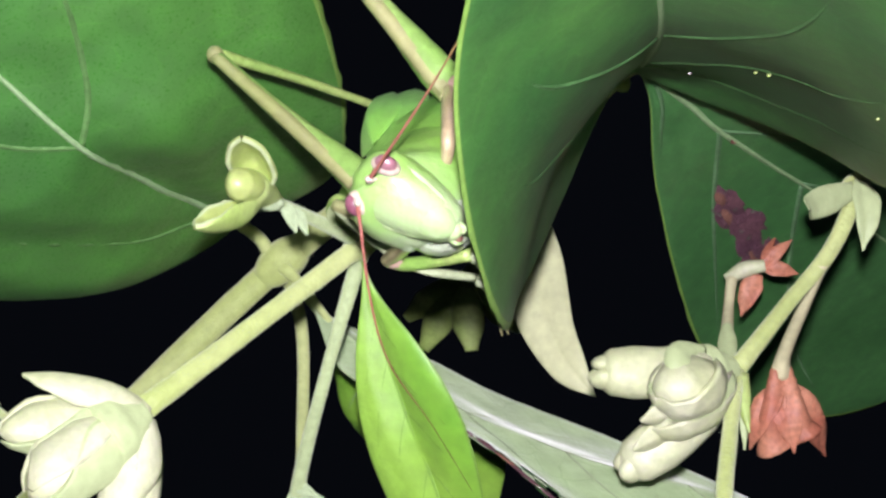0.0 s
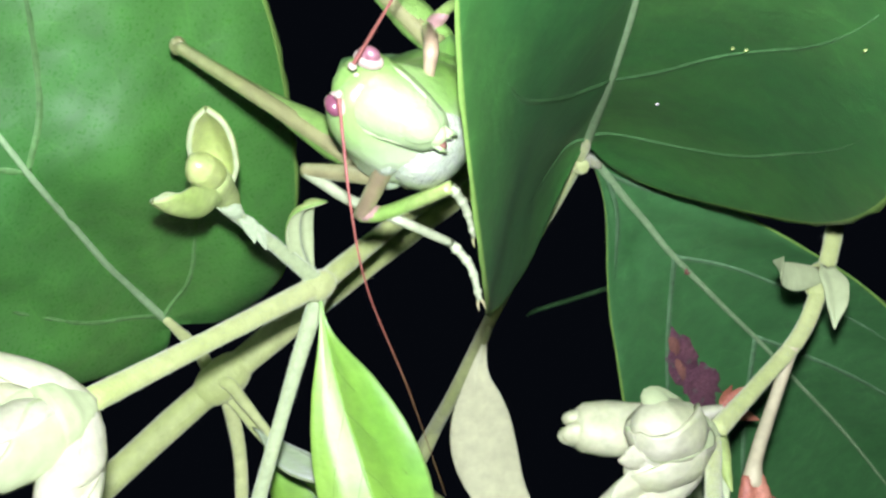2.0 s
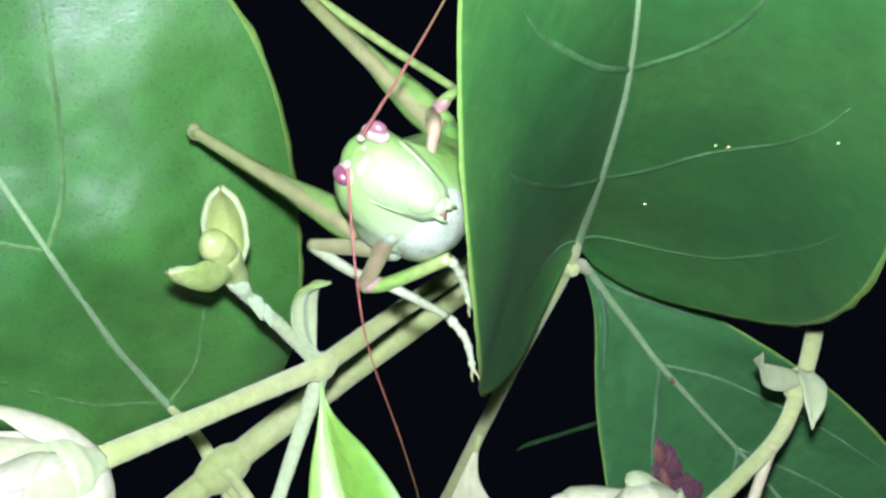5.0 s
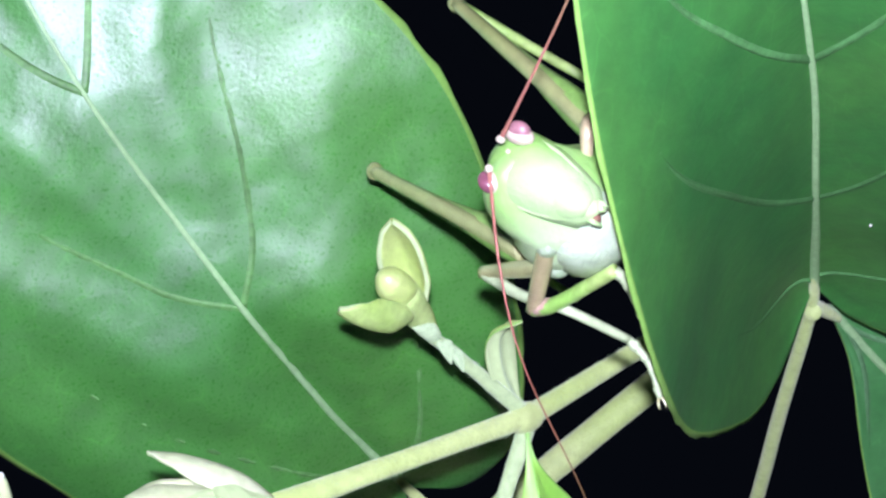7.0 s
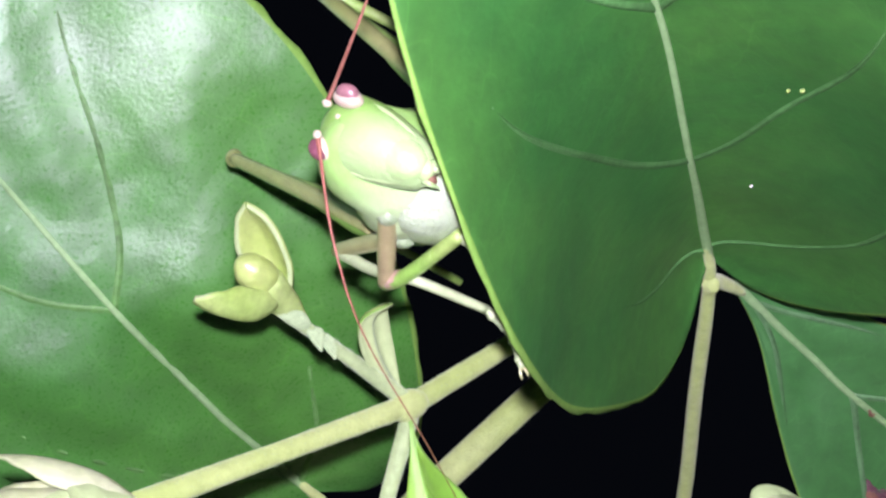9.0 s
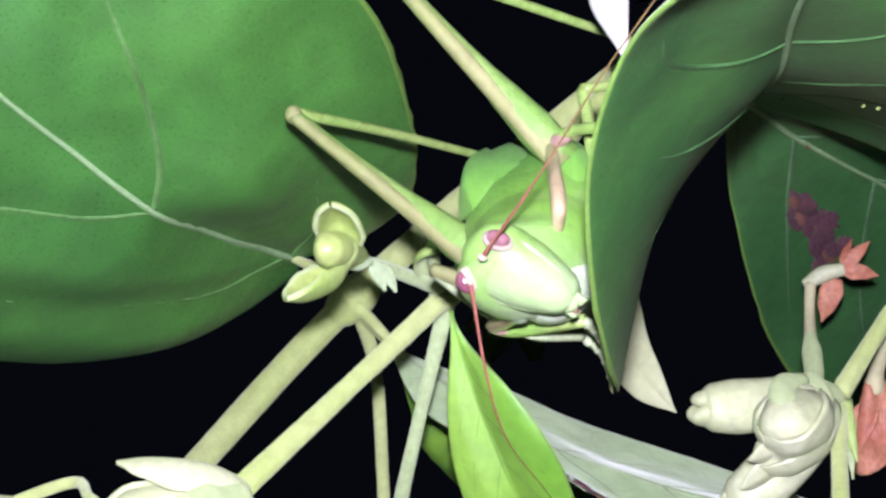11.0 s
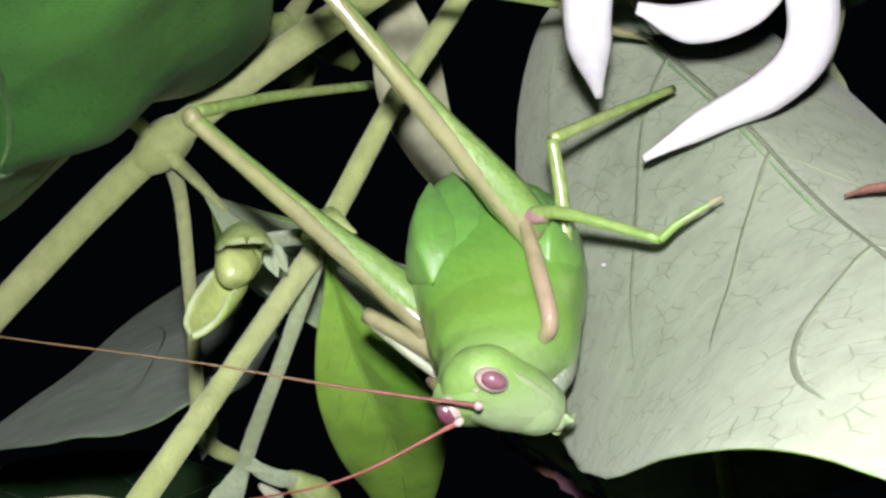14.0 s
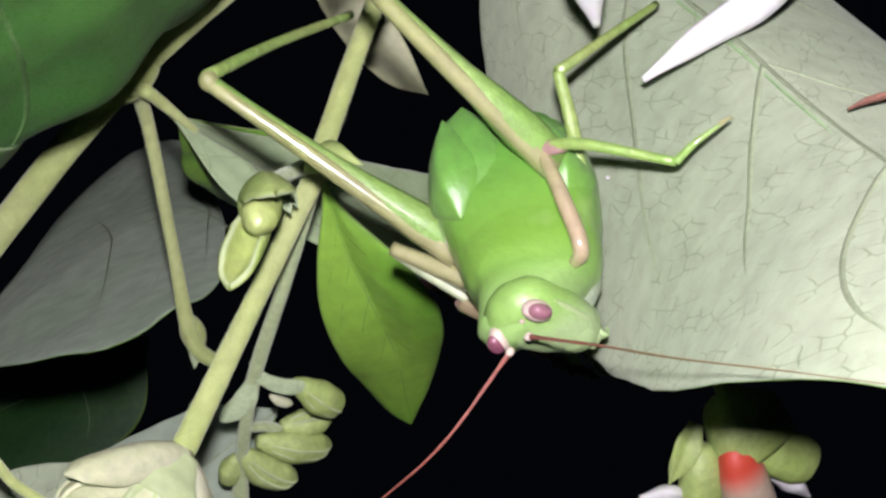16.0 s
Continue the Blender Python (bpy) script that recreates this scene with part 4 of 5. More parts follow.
# wilted red flowers
red = thing("wilted_flower", (38.2, 47, -21), "wilted coral-red flower hanging on a pale tube", "flower", "wilted flowers")
part("tube", tube([(39.4, 37.6, -18.9), (36.6, 41, -23.2), (33.4, 46.6, -28.4), (32.2, 48.4, -31.2)], [0.75, 0.7, 0.85, 1.25], 12, 24), M_TUBE, red, "cream flower tube")
part("corolla", tube([(32.4, 48.2, -30.2), (31.6, 49.2, -33.6), (30.9, 50.4, -37), (31.0, 51.5, -39.6)], [(0, 1.15), (0.25, 1.9), (0.6, 2.9), (0.9, 3.7), (1.0, 2.6)], 26, 22, knobs=0.05, ridge=0.26, seed=8), M_RED, red, "crumpled coral-red corolla")
for tip, up, w in (((35.4, 55.6, -43.2), (0.4, -0.8, 0), 2.3), ((26.4, 49.6, -39.2), (-0.6, -0.8, 0.1), 1.9), ((31.4, 48.6, -40.9), (0, -1, 0.1), 2.0), ((28.6, 51, -39.8), (-0.3, -0.9, 0.3), 1.7)):
    part("petal", bract_mesh((32.0, 48.6, -32.4), tip, up, w, 14), M_RED, red)
red2 = thing("wilted_flower", (33, 72, -19), "shrivelled red flower on a cream tube", "flower", "wilted flowers")
part("tube", tube([(28.4, 66, -25.6), (29.7, 70, -22.7), (31.1, 72, -19.6)], [0.85, 0.7, 0.75], 12, 18), M_TUBE, red2, "cream flower tube")
part("calyx", tube([(26.6, 60.5, -31.4), (27.6, 63.4, -28.4), (28.5, 66.2, -25.2)], [(0, 0.7), (0.3, 1.25), (0.7, 1.3), (1, 0.8)], 12, 18, ridge=0.06), M_PALE, red2, "pale green calyx")
part("tube", tube([(30.4, 72.5, -19.6), (33, 72, -18.9), (35.8, 71.8, -19.1)], [0.8, 1.15, 0.85], 12, 18), M_BUD_W, red2)
for base, tip, up, w in (((35.5, 72, -19.2), (40.2, 73, -16.8), (0, -0.9, 0.3), 1.0), ((35.5, 72, -19.2), (39.8, 72.5, -21.4), (0, -0.9, 0.3), 1.2), ((35.8, 72, -19), (38.2, 74, -16.0), (-0.5, -0.8, 0.2), 0.8), ((34.6, 72, -20), (31, 72.5, -24.8), (-0.2, -0.9, 0.2), 1.6)):
    part("petal", bract_mesh(base, tip, up, w, 10), M_RED, red2)

# twig with pale tips beside the flower cluster
twig = thing("twig", (-42, -8, -11.5), "thin twig with small white-tipped buds", "twig", "stems of the creeper")
part("stalk", tube([(-42, -8, -11.5), (-45.5, -3, -9.6), (-48.8, 3, -8.2), (-57, -5, -8), (-66, -14, -8)], [0.4, 0.5, 0.6, 0.65, 0.5], 10, 24), M_STEM, twig)
for base, tip, w in (((-53, -1, -8), (-56, -7.5, -6.2), 0.8), ((-55.5, -3.5, -8), (-54.5, -8, -4.4), 0.55), ((-56, -4, -8), (-59.5, -10, -5.6), 0.7), ((-58, -6, -8), (-60, -4.5, -11), 0.75)):
    bud = part("bud", bud_mesh(base, tip, w * 1.1, open_end=True), M_BUD_W, twig)
    part("tip", ball(tip, [(w * 0.8, 0, 0), (0, w * 0.8, 0), (0, 0, w * 0.8)], 8, 10), M_WHITE, bud, "white tip")

# dim twig far behind the leaves
back_twig = thing("twig", (31, 215, 31), "thin dry twig in the dark behind", "twig", "stems of the creeper")
part("stalk", tube([(28, 218, 31.3), (30, 215, 31.2), (37, 207, 29.7), (45, 200, 28.4), (52, 195, 27.1)], [0.2, 0.45, 0.5, 0.5, 0.45], 10, 24), M_VEIN_S, back_twig)

# flower hanging from the thin stem
hang = thing("hanging_flower", (20, 5, -41), "green calyx with cream buds and a red throat", "flower", "flowers of the creeper")
part("calyx", tube([(20.2, 5.4, -40), (20.4, 5, -43), (20.6, 5.2, -46.5)], [1.2, 4.2, 4.6], 18, 14, ridge=0.1), M_BUD, hang, "green calyx")
for base, tip, r, m in (((15.6, 4, -44), (13.0, 3.2, -51), 2.3, M_BUD), ((20.6, 3.5, -46.3), (26.0, 4, -52.2), 2.7, M_BUD), ((18.2, 2.2, -44.2), (18.0, 2.0, -56), 2.7, M_SPOUT)):
    part("bud", bud_mesh(base, tip, r, open_end=True, sides=18, grooves=0.05), m, hang, "cream tube flushed red" if m is M_SPOUT else "")
part("bract", bract_mesh((15.8, 4.6, -41.5), (11.0, 3.8, -46.8), (-0.3, -0.9, 0.2), 1.6, 25), M_BUD, hang, "pointed green bract")
for base, tip in (((13, 4.4, -50), (7.6, 4, -47)), ((22, 5, -53), (25.0, 4.4, -57))):
    part("petal", tube([base, ((base[0] + tip[0]) / 2, base[1] - 0.5, (base[2] + tip[2]) / 2 + 0.6), tip], [0.8, 2.0, 0.5], 12, 16, flat=0.5), M_WHITE, hang)

# flower behind, on its own stalk
far = thing("flower", (-6, 90, -13), "pale cream flower with spread petals in the shade", "flower", "flowers of the creeper")
part("stalk", tube([(5.3, 100, -1.5), (1.2, 110, -4), (-3, 114, -8), (-6.5, 115, -11)], [0.8, 0.9, 1.0, 1.4], 10, 24), M_STEM, far)
for tip, w in (((-16, 115, -20), 1.9), ((-17.5, 116, -14.5), 1.7), ((0, 115, -21), 2.0), ((-8.5, 112, -22), 2.0)):
    q = Vector((-6.5, 115, -11))
    part("petal", tube([q, q.lerp(Vector(tip), 0.5) + Vector((0, -1, 0.4)), tip], [0.9, w * 1.2, w * 1.3, w * 0.5], 12, 18, flat=0.6, flat_dir=(0, -1, 0)), M_BUD, far)

# ---- white flower ----
white = thing("white_flower", (32, -10, 20), "pure white flower with thick curved petals", "flower", "flowers of the creeper")
for pts, rr in (([(32, -10.5, 22), (32.1, -12, 17), (31.0, -12.2, 12.6), (27.6, -12.2, 10.2), (22.4, -12.2, 9.2), (16.7, -12.4, 7.9)], [1.9, 2.1, 2.0, 1.75, 1.25, 0.3]),
                ([(17, -12.5, 27), (15.7, -12.2, 22.5), (14.9, -11.5, 18), (14.8, -10.3, 13)], [1.5, 1.9, 1.75, 0.35]),
                ([(31.5, -11, 20), (27, -12, 17.3), (22.6, -12, 17.2), (18.9, -12, 19.6)], [1.5, 1.75, 1.6, 0.5]),
                ([(32.5, -11, 21.5), (27, -12.6, 22), (21, -13, 23.6), (15.6, -13, 26.5)], [1.8, 2.0, 2.1, 1.3]),
                ([(27, -12.5, 22.5), (22, -13.2, 23), (18, -13, 24), (14.8, -12.5, 27)], [2.2, 2.7, 2.6, 1.4]),
                ([(33, -11.5, 19.5), (29, -13.4, 20.4), (25, -13.6, 22.8), (22, -13, 26)], [2.0, 2.6, 2.6, 1.6]),
                ([(32, -10.5, 21), (36.5, -11, 18.8), (41, -11, 18.6), (46, -11.5, 21)], [1.5, 2.0, 1.8, 0.4])):
    part("petal", tube(pts, rr, 16, 30, flat=0.72, flat_dir=(0, -0.8, 0.6), ridge=0.03), M_WHITE, white)
part("flower_tube", tube([(31.8, -10, 21), (33, -4, 26), (34, 4, 31)], [1.7, 1.2, 1.0], 12, 16), M_TUBE, white, "cream flower tube")

# ---- the katydid ----
KX = (2.5, -15, 1)
katydid = thing("katydid", KX, "bright green katydid with pink eyes clinging under a leaf", "insect")
B = Vector((0.17, 0.93, 0.32)).normalized()
D = Vector((-0.62, -0.18, 0.77))
D = (D - B * D.dot(B)).normalized()
S = B.cross(D)
neck = Vector((0.9, -21.0, -0.8))


def ring(d, w, h, lift=0.0, shift=0.0):
    return neck + B * d + D * lift + S * shift, S * w, D * h


B2 = Vector(AXIS_B).normalized()
D2 = Vector(AXIS_D)
D2 = (D2 - B2 * D2.dot(B2)).normalized()
S2 = B2.cross(D2)
waist = Vector((2.25, -18.1, -0.66))


def girth(d, w, h, lift=0.0):
    return waist + B2 * d + D2 * lift, S2 * w, D2 * h


rings = []
for d, w, h, lift in ((1.2, 5.7, 4.7, 0.06), (3.0, 6.3, 5.02, 0.2), (4.7, 6.6, 5.15, 0.4), (6.4, 6.8, 5.2, 0.5), (8.1, 6.72, 5.0, 0.7), (9.7, 6.35, 4.65, 0.85), (11.2, 5.6, 4.1, 1.05), (12.5, 4.6, 3.35, 1.2), (13.5, 3.3, 2.4, 1.25), (14.1, 1.5, 1.1, 1.25)):
    rings += [girth(d - 0.5, w * 0.985, h * 0.985, lift), girth(d, w, h, lift)]
part("abdomen", loft(rings, 36, 2.6), M_BODY, katydid, "bright green smooth back")
part("pronotum", loft([(neck - B * 4.4 + D * 0.4, S * 2.3, D * 2.6 - B * 1.5), (neck - B * 3.9 + D * 0.42, S * 3.05, D * 3.45 - B * 1.7), (neck - B * 3.2 + D * 0.43, S * 3.7, D * 4.05 - B * 1.6),
                       (neck - B * 2.4 + D * 0.4, S * 4.2, D * 4.5 - B * 1.2), girth(-2.6, 4.85, 4.6, 0.2), girth(-1.8, 5.3, 4.9, 0.15), girth(-0.4, 5.7, 5.05, 0.1), girth(1.0, 5.88, 4.98, 0.08), girth(2.2, 6.06, 4.96, 0.14), girth(3.4, 6.2, 4.88, 0.22)], 32, 2.3), M_BODY, katydid, "pale green neck shield")
part("thorax", loft([ring(-1.5, 2.8, 2.6, -2.6), ring(0.5, 4.0, 3.4, -3.2), ring(3, 4.6, 3.7, -3.4), ring(4.2, 4.4, 3.5, -3.4), ring(6, 4.5, 3.6, -3.2), ring(9, 4.0, 3.2, -2.8), ring(12, 2.4, 2.2, -2)], 22, 2.1), M_BELLY, katydid,
     "whitish underside of the thorax")
def on_back(d, lift, side):
    return waist + B2 * d + D2 * lift + S2 * side


# the folded wing pads, two to each side, with free tips
for sgn in (-1, 1):
    for mid, low, high in (
            (((3.0, 4.6, 4.3), (6.0, 6.5, 5.0), (9.2, 6.9, 4.8), (12.3, 6.2, 4.0)), ((3.0, 4.6, 4.3), (5.5, 3.0, 6.6), (9.0, 3.0, 6.4), (12.3, 6.2, 4.0)), ((3.0, 4.6, 4.3), (6.0, 5.7, 2.2), (9.2, 6.0, 2.2), (12.3, 6.2, 4.0))),
            (((4.5, 4.9, 1.6), (7.5, 6.0, 2.3), (10.8, 6.2, 2.6), (13.7, 5.5, 2.3)), ((4.5, 4.9, 1.6), (7.5, 5.9, 4.5), (11.4, 5.7, 4.5), (13.7, 5.5, 2.3)), ((4.5, 4.9, 1.6), (7.5, 5.4, 0.2), (10.8, 5.4, 0.3), (13.7, 5.5, 2.3)))):
        pad = EdgeLeaf(*[[on_back(d * (1.0 if sgn < 0 else 0.85), lift - (0.0 if sgn < 0 else 1.1), side * sgn) for d, lift, side in line] for line in (mid, low, high)], D2, bulge=(0.06, 0.06), wave=0.08)
        part("wing_pad", blade(pad, 30, 10, 0.22), M_PAD, katydid, "folded wing pad with a frosty edge")
crown, mouth = Vector((-2.2, -25.8, 2.0)), Vector((4.3, -24.4, -5.0))
H = (mouth - crown).normalized()
F = S.cross(H).normalized()
if F.y > 0:
    F = -F
L = H.cross(F)
prof = [(-0.5, 0.8, 0.6), (0.2, 2.4, 1.6), (1.5, 3.2, 2.3), (3, 3.3, 2.6), (5, 3.05, 2.7), (7, 2.5, 2.3), (8.6, 1.95, 1.7), (9.5, 1.1, 1.0)]
head = part("head", loft([(crown + H * d - F * 0.65, L * w * 0.96, F * h * 0.96) for d, w, h in prof], 28, 2.1), M_FACE, katydid, "pale green smooth face")
part("clypeus", ball(crown + H * 6.6 + F * 0.3, [H * 2.7, L * 1.9, F * 1.42], 14, 24), M_FACE, head, "pale glossy face plate")
part("labrum", ball(mouth - H * 0.55 + F * 0.25, [H * 0.75, L * 0.95, F * 0.6], 8, 12), M_CLYPEUS, head, "cream lip")
for w in (-0.45, 0.45):
    part("mandible", ball(mouth + L * w - F * 0.1, [H * 0.55, L * 0.42, F * 0.6], 8, 10), M_BROWN if w > 0 else M_CLYPEUS, head, "jaw beside the lip")
for side in (-1, 1):
    # the raised edge of the face from below the eye to the jaw
    part("cheek_ridge", tube([crown + H * d + L * side * w + F * f for d, w, f in ((2.9, 2.75, 0.3), (4.4, 2.6, 0.42), (6.4, 2.15, 0.35), (8.2, 1.5, 0.2))], [0.2, 0.28, 0.26, 0.18], 10, 22), M_CLYPEUS, head, "pale ridge of the cheek")
for d, w in ((2.0, 0.0), (1.1, 0.75), (1.1, -0.75)):
    part("ocellus", ball(crown + H * d + L * w + F * 1.35, [H * 0.22, L * 0.22, F * 0.2], 6, 8), M_EYERING, head)
for w in (-0.8, 0.8):
    j = mouth + L * w - H * 0.5
    part("palp", tube([j, j + H * 0.7 + F * 0.3, j + H * 1.2 - F * 0.5], [0.28, 0.24, 0.14], 8, 12), M_FACE, head)
EYES = (Vector((-3.3, -25.9, -0.4)), Vector((0.3, -27.9, 2.1)))
O = (EYES[1] - EYES[0]).normalized()
for e, k in zip(EYES, (-1, 1)):
    out = (O * k + D2 * 0.45 - B2 * 0.35).normalized()
    lie = (H - out * H.dot(out)).normalized()
    side = out.cross(lie)
    ring_part = part("eye_rim", ball(e - out * 0.25 - lie * 0.05, [out * 0.78, lie * (1.3 if k > 0 else 1.15), side * 0.9], 12, 20), M_EYERING, katydid, "cream rim of the eye")
    part("eye", ball(e + out * 0.08 + D2 * 0.12 - B2 * 0.3, [out * 0.74, lie * 0.98, side * 0.62], 14, 20), M_EYE, ring_part, "glossy pink eye")


def leg(name, pts, radii, mats, label="", flat=1.0, knee=None, beads=0):
    """Femur, tibia and foot as one part each."""
    names = ("femur", "tibia", "tarsus")
    top = None
    for i, (p, r, m) in enumerate(zip(pts, radii, mats)):
        ob = part(name if i == 0 else names[i], tube(p, r, 10, 20, flat=flat if i == 0 else 1.0), m, katydid if i == 0 else top, label if i == 0 else "")
        top = top or ob
        if i == 0 and name != "hind_leg":
            a, b = Vector(p[0]), (Vector(p[1]) - Vector(p[0])).normalized()
            o = b.orthogonal().normalized()
            g = r[0] if not isinstance(r[0], tuple) else r[0][1]
            part("coxa", ball(a - b * 0.2, [b * g * 1.5, o * g * 1.25, b.cross(o) * g * 1.25], 8, 12), M_BELLY, top, "pale green hip joint")
        if i == 0 and knee:
            a, b = Vector(p[-1]), (Vector(pts[1][1]) - Vector(p[-1])).normalized()
            o = b.orthogonal().normalized()
            part("knee", ball(a + b * 1.1, [b * knee[1] * 2.4, o * knee[1] * 0.95, b.cross(o) * knee[1] * 0.95], 10, 14), knee[0], top)
        if i == 2 and beads:
            # pads of the foot, one behind the other
            line = spline(p, 25)
            for k in range(beads):
                j = int((k + 0.5) / beads * 24)
                w = (line[min(j + 1, 24)] - line[max(j - 1, 0)]).normalized()
                o = w.orthogonal().normalized()
                g = 0.52 - 0.04 * k
                part("pad", ball(line[j], [w * g * 0.95, o * g, w.cross(o) * g], 7, 10), m, top)
        if i == 2:
            # claw pads at the end of the foot
            end, way = Vector(p[-1]), (Vector(p[-1]) - Vector(p[-2])).normalized()
            for k in (-1, 1):
                part("claw", tube([end - way * 0.2, end + way * 0.4 + Vector((0.25 * k, 0, 0.1)), end + way * 0.7 + Vector((0.3 * k, 0, -0.2))], [0.2, 0.14, 0.05], 6, 8), M_LEG_TAN, top)
    return top


M_FEMUR = shader("katydid_femur", (0.16, 0.34, 0.055), 0.5, 0.25, 400, 0.4, 2200, (0.22, 0.36, 0.09), coat=0.1)
FEM_A = [(-2.2, -11.6, -0.3), (-8.5, -7.1, 8.4), (-15.6, -2.0, 18.2)]
FEM_B = [(7.1, -15.5, 6.2), (2.1, -13.0, 17), (-3.2, -9.6, 28.8)]
hind_a = leg("hind_leg", [FEM_A, [(-15.6, -1.4, 18.4), (-9, 8.2, 14.4), (-1, 19.3, 9.0)]],
    [[1.5, 1.75, 1.45, 1.05, 0.8, 0.66, 0.6, 0.65], [0.6, 0.48, 0.42]], [M_FEMUR, M_LEG], "long green hind leg with a tan ridge")
hind_b = leg("hind_leg", [FEM_B, [(-3.2, -9.2, 28.9), (6, -1, 22.4), (15.9, 6.6, 15.4)], [(15.9, 6.6, 15.4), (18.6, 7.4, 12.4), (22.5, 8.5, 9.6)]],
    [[1.5, 1.75, 1.45, 1.05, 0.8, 0.66, 0.6, 0.65], [0.6, 0.48, 0.42], [0.45, 0.42, 0.25]], [M_FEMUR, M_LEG, M_LEG_TAN], "long green hind leg with a tan ridge")
for hind, pts in ((hind_a, FEM_A), (hind_b, FEM_B)):
    o = Vector((-0.45, -0.75, -0.2))
    part("ridge", tube([Vector(p) + o * k for p, k in zip(pts, (1.1, 0.65, 0.25))], [1.05, 0.8, 0.6], 10, 24), M_LEG_TAN, hind, "tan ridge")
    knee = Vector(pts[-1])
    part("knee", ball(knee, [(0.85, 0, 0), (0, 0.85, 0), (0, 0, 0.95)], 8, 12), M_LEG_TAN, hind)
leg("fore_leg", [[(4.4, -22.0, 0.5), (5.5, -23.9, 3), (6.0, -20, 6), (6.3, -15.8, 7.9)], [(6.3, -15.8, 8), (9.2, -18.6, 8.3), (14.7, -23.4, 6.4)], [(14.7, -23.4, 6.4), (16.5, -23.6, 7.4), (18.9, -23.7, 8.1)]],
    [[0.45, 0.68, 0.66, 0.5], [0.55, 0.5, 0.38], [0.36, 0.3, 0.15]], [M_PINK, M_LEG, M_LEG], "fore leg with a pink knee", knee=(M_KNEE, 0.72))
leg("middle_leg", [[(7.9, -17, 0.5), (9.6, -14, 7), (10.3, -12.1, 11.6)], [(10.3, -12.1, 11.6), (16, -8, 10.5), (21.8, -3.5, 9.1)]],
    [[0.65, 0.6, 0.5], [0.5, 0.42, 0.32]], [M_LEG, M_LEG], "green middle leg")
leg("middle_leg", [[(-0.5, -15.5, -4), (-4, -12, -1.5), (-7.2, -9, 0.7)], [(-7.2, -9, 0.7), (-4.3, -11, -3.5), (-0.8, -13, -7.0), (3.5, -8.2, -9.2)], [(3.5, -8.2, -9.2), (4.6, -7, -11.4), (4.6, -6, -14.3)]],
    [[0.9, 0.8, 0.65], [0.6, 0.5, 0.45, 0.4], [0.4, 0.36, 0.25]], [M_LEG_TAN, M_LEG_PALE, M_LEG_PALE], "tan middle leg", beads=4)
leg("fore_leg", [[(-0.5, -20.2, -4.4), (-2, -16, -5), (-3.5, -11.8, -5.5)], [(-3.5, -11.8, -5.5), (-1.4, -13.4, -6.4), (4.3, -17.6, -7)], [(4.3, -17.6, -7), (5.0, -16, -8.6), (5.2, -14.2, -10.8)]],
    [[0.85, 0.8, 0.7], [0.7, 0.65, 0.6], [0.4, 0.36, 0.25]], [M_PINK, M_LEG, M_LEG_PALE], "folded fore leg with a pink knee", knee=(M_KNEE, 0.8), beads=4)


def feeler(base, pts, mat):
    home = Vector(base)
    ob = part("antenna", tube([home + Vector(p) for p in pts], [(0, 0.24), (0.03, 0.2), (0.06, 0.14), (0.3, 0.095), (0.6, 0.065), (1, 0.03)], 7, 90, knobs=0.12, seed=4), mat, katydid,
              "thin red antenna", at=base)
    part("scape", ball(home, [(0.34, 0, 0), (0, 0.34, 0), (0, 0, 0.4)], 8, 12), M_EYERING, ob, "cream antenna base")
    return ob


FEEL_A, FEEL_B = (-2.9, -28.0, -0.3), (-1.3, -29.3, 1.2)
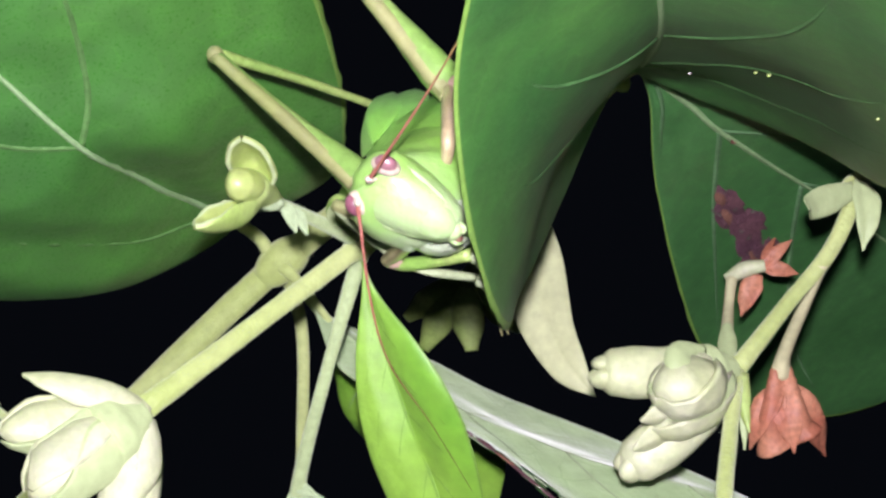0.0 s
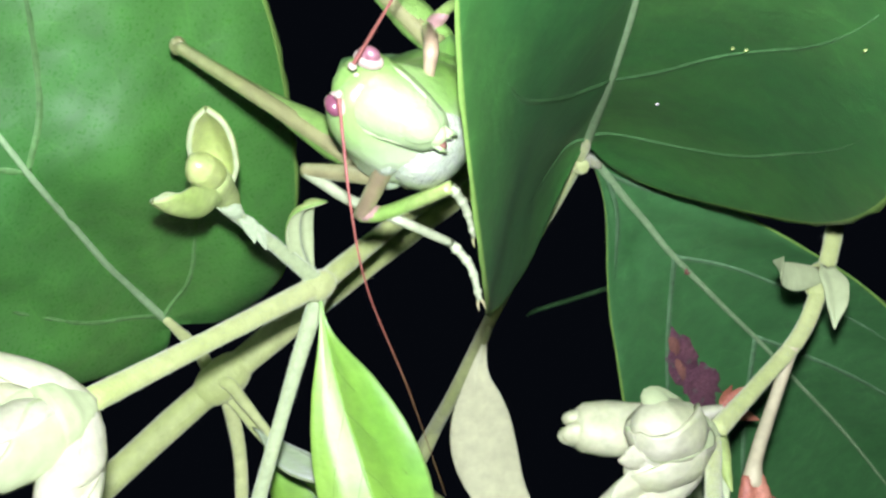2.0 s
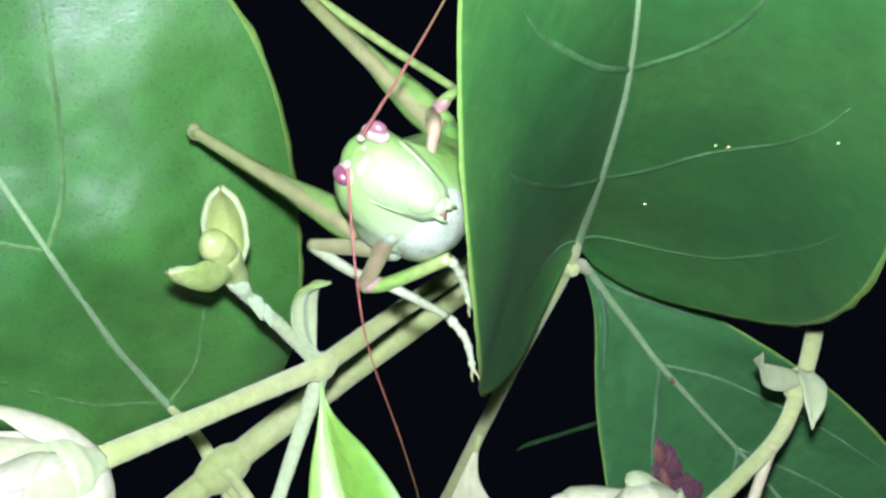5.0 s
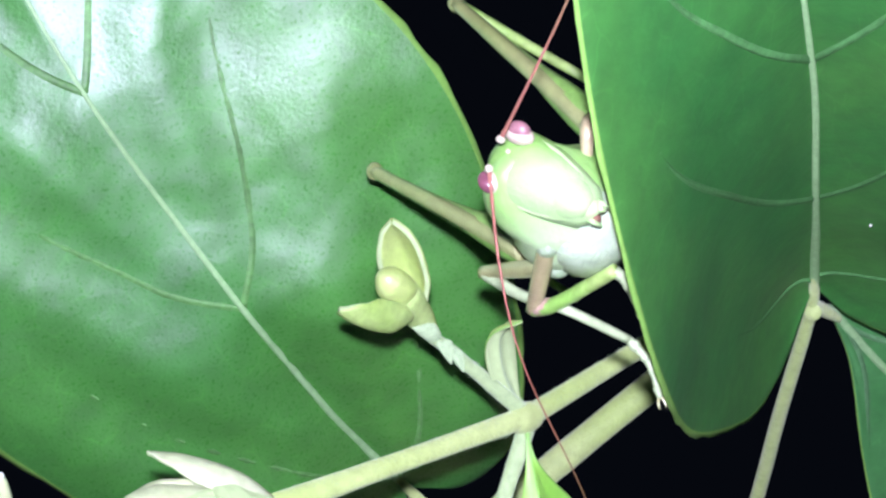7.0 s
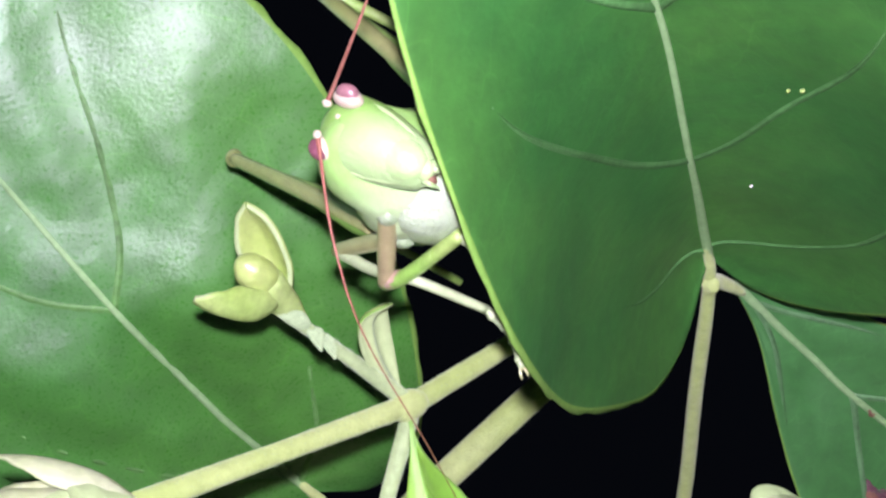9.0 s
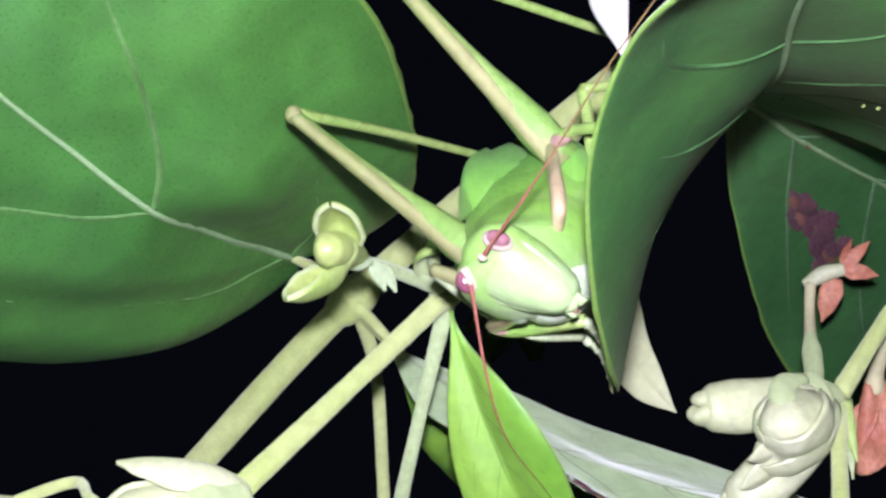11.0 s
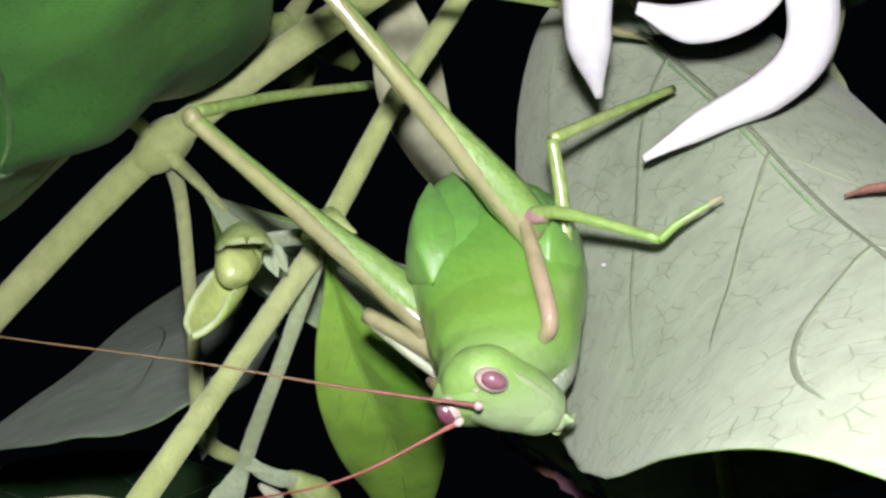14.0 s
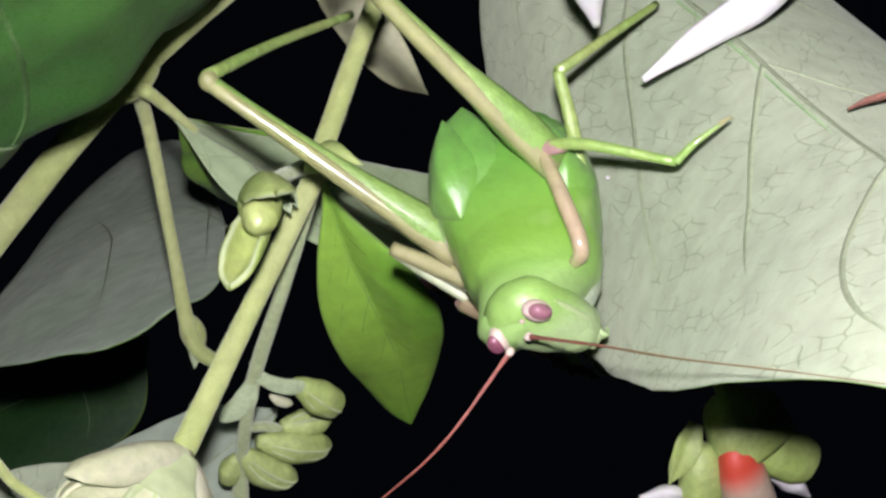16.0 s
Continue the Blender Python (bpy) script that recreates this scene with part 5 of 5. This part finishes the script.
# the one is built as it hangs at rest, the other straight back
antenna_a = feeler(FEEL_A, [(0, 0, 0), (-1.4, 2.4, -8), (-1.9, 7.5, -14), (-0.8, 17, -21), (0, 28, -29)], M_FEELER)
antenna_b = feeler(FEEL_B, [(0, 0, 0), (0, 10, 0.3), (0, 20, 1), (0, 32, 1.2), (0, 44, 1.6)], M_FEELER_B)

# ---- the torch ----
torch = thing("torch", (0, 0, 0), "small round white light in a black case", "torch")
part("case", tube([(0, 0, 0.4), (0, 0, 6)], [4.2, 4.2], 20, 4), M_CASE, torch)
part("light", tube([(0, 0, 0.0), (0, 0, 0.3)], [3.0, 3.0], 20, 4), M_LED, torch, "glowing white light")


def aim(base, rest, way):
    """Pose of an antenna in the insect's space, turned from its rest direction to way."""
    m = Vector(rest).normalized().rotation_difference(Vector(way).normalized()).to_matrix().to_4x4()
    m.translation = (Vector(base) - Vector(KX)) * MM
    return m


def motions():
    walk(torch, [(t, m @ pose(0.0, 0.0115, 0.004)) for t, m in ROWS])
    rest = (-0.15, 0.28, -0.95)
    walk(antenna_a, [(t, aim(FEEL_A, rest, w)) for t, w in (
        (0.0, rest), (4.0, rest), (9.0, rest), (12.5, rest), (13.4, (-0.15, 0.1, -0.98)), (13.7, (-0.5, 0.0, -0.85)), (14.0, (-0.95, 0.0, -0.2)), (14.3, (-0.95, 0.0, -0.3)),
        (14.6, (-0.92, -0.05, -0.38)), (15.0, (-0.75, -0.2, -0.62)), (15.5, (-0.88, -0.2, -0.52)), (16.0, (-0.90, -0.2, -0.52)))])
    out = (0.66, -0.5, 0.46)
    walk(antenna_b, [(t, aim(FEEL_B, (0, 1, 0), w)) for t, w in (
        (0.0, out), (4.0, out), (9.0, out), (11.7, out), (12.1, (0.6, 0.3, 0.75)), (12.5, (0.12, 0.5, 0.85)), (13.4, (0.32, 0.6, 0.74)), (13.6, (-0.2, 0.6, 0.75)), (13.8, (-0.65, 0.5, 0.55)),
        (14.2, (-0.95, 0.1, 0.1)), (14.6, (-0.94, 0.0, -0.28)), (15.0, (-0.68, -0.2, -0.7)), (15.15, (0.1, -0.5, -0.87)), (15.3, (0.35, -0.85, -0.2)), (15.6, (0.33, -0.87, 0.36)), (16.0, (0.36, -0.876, 0.318)))])


motions()
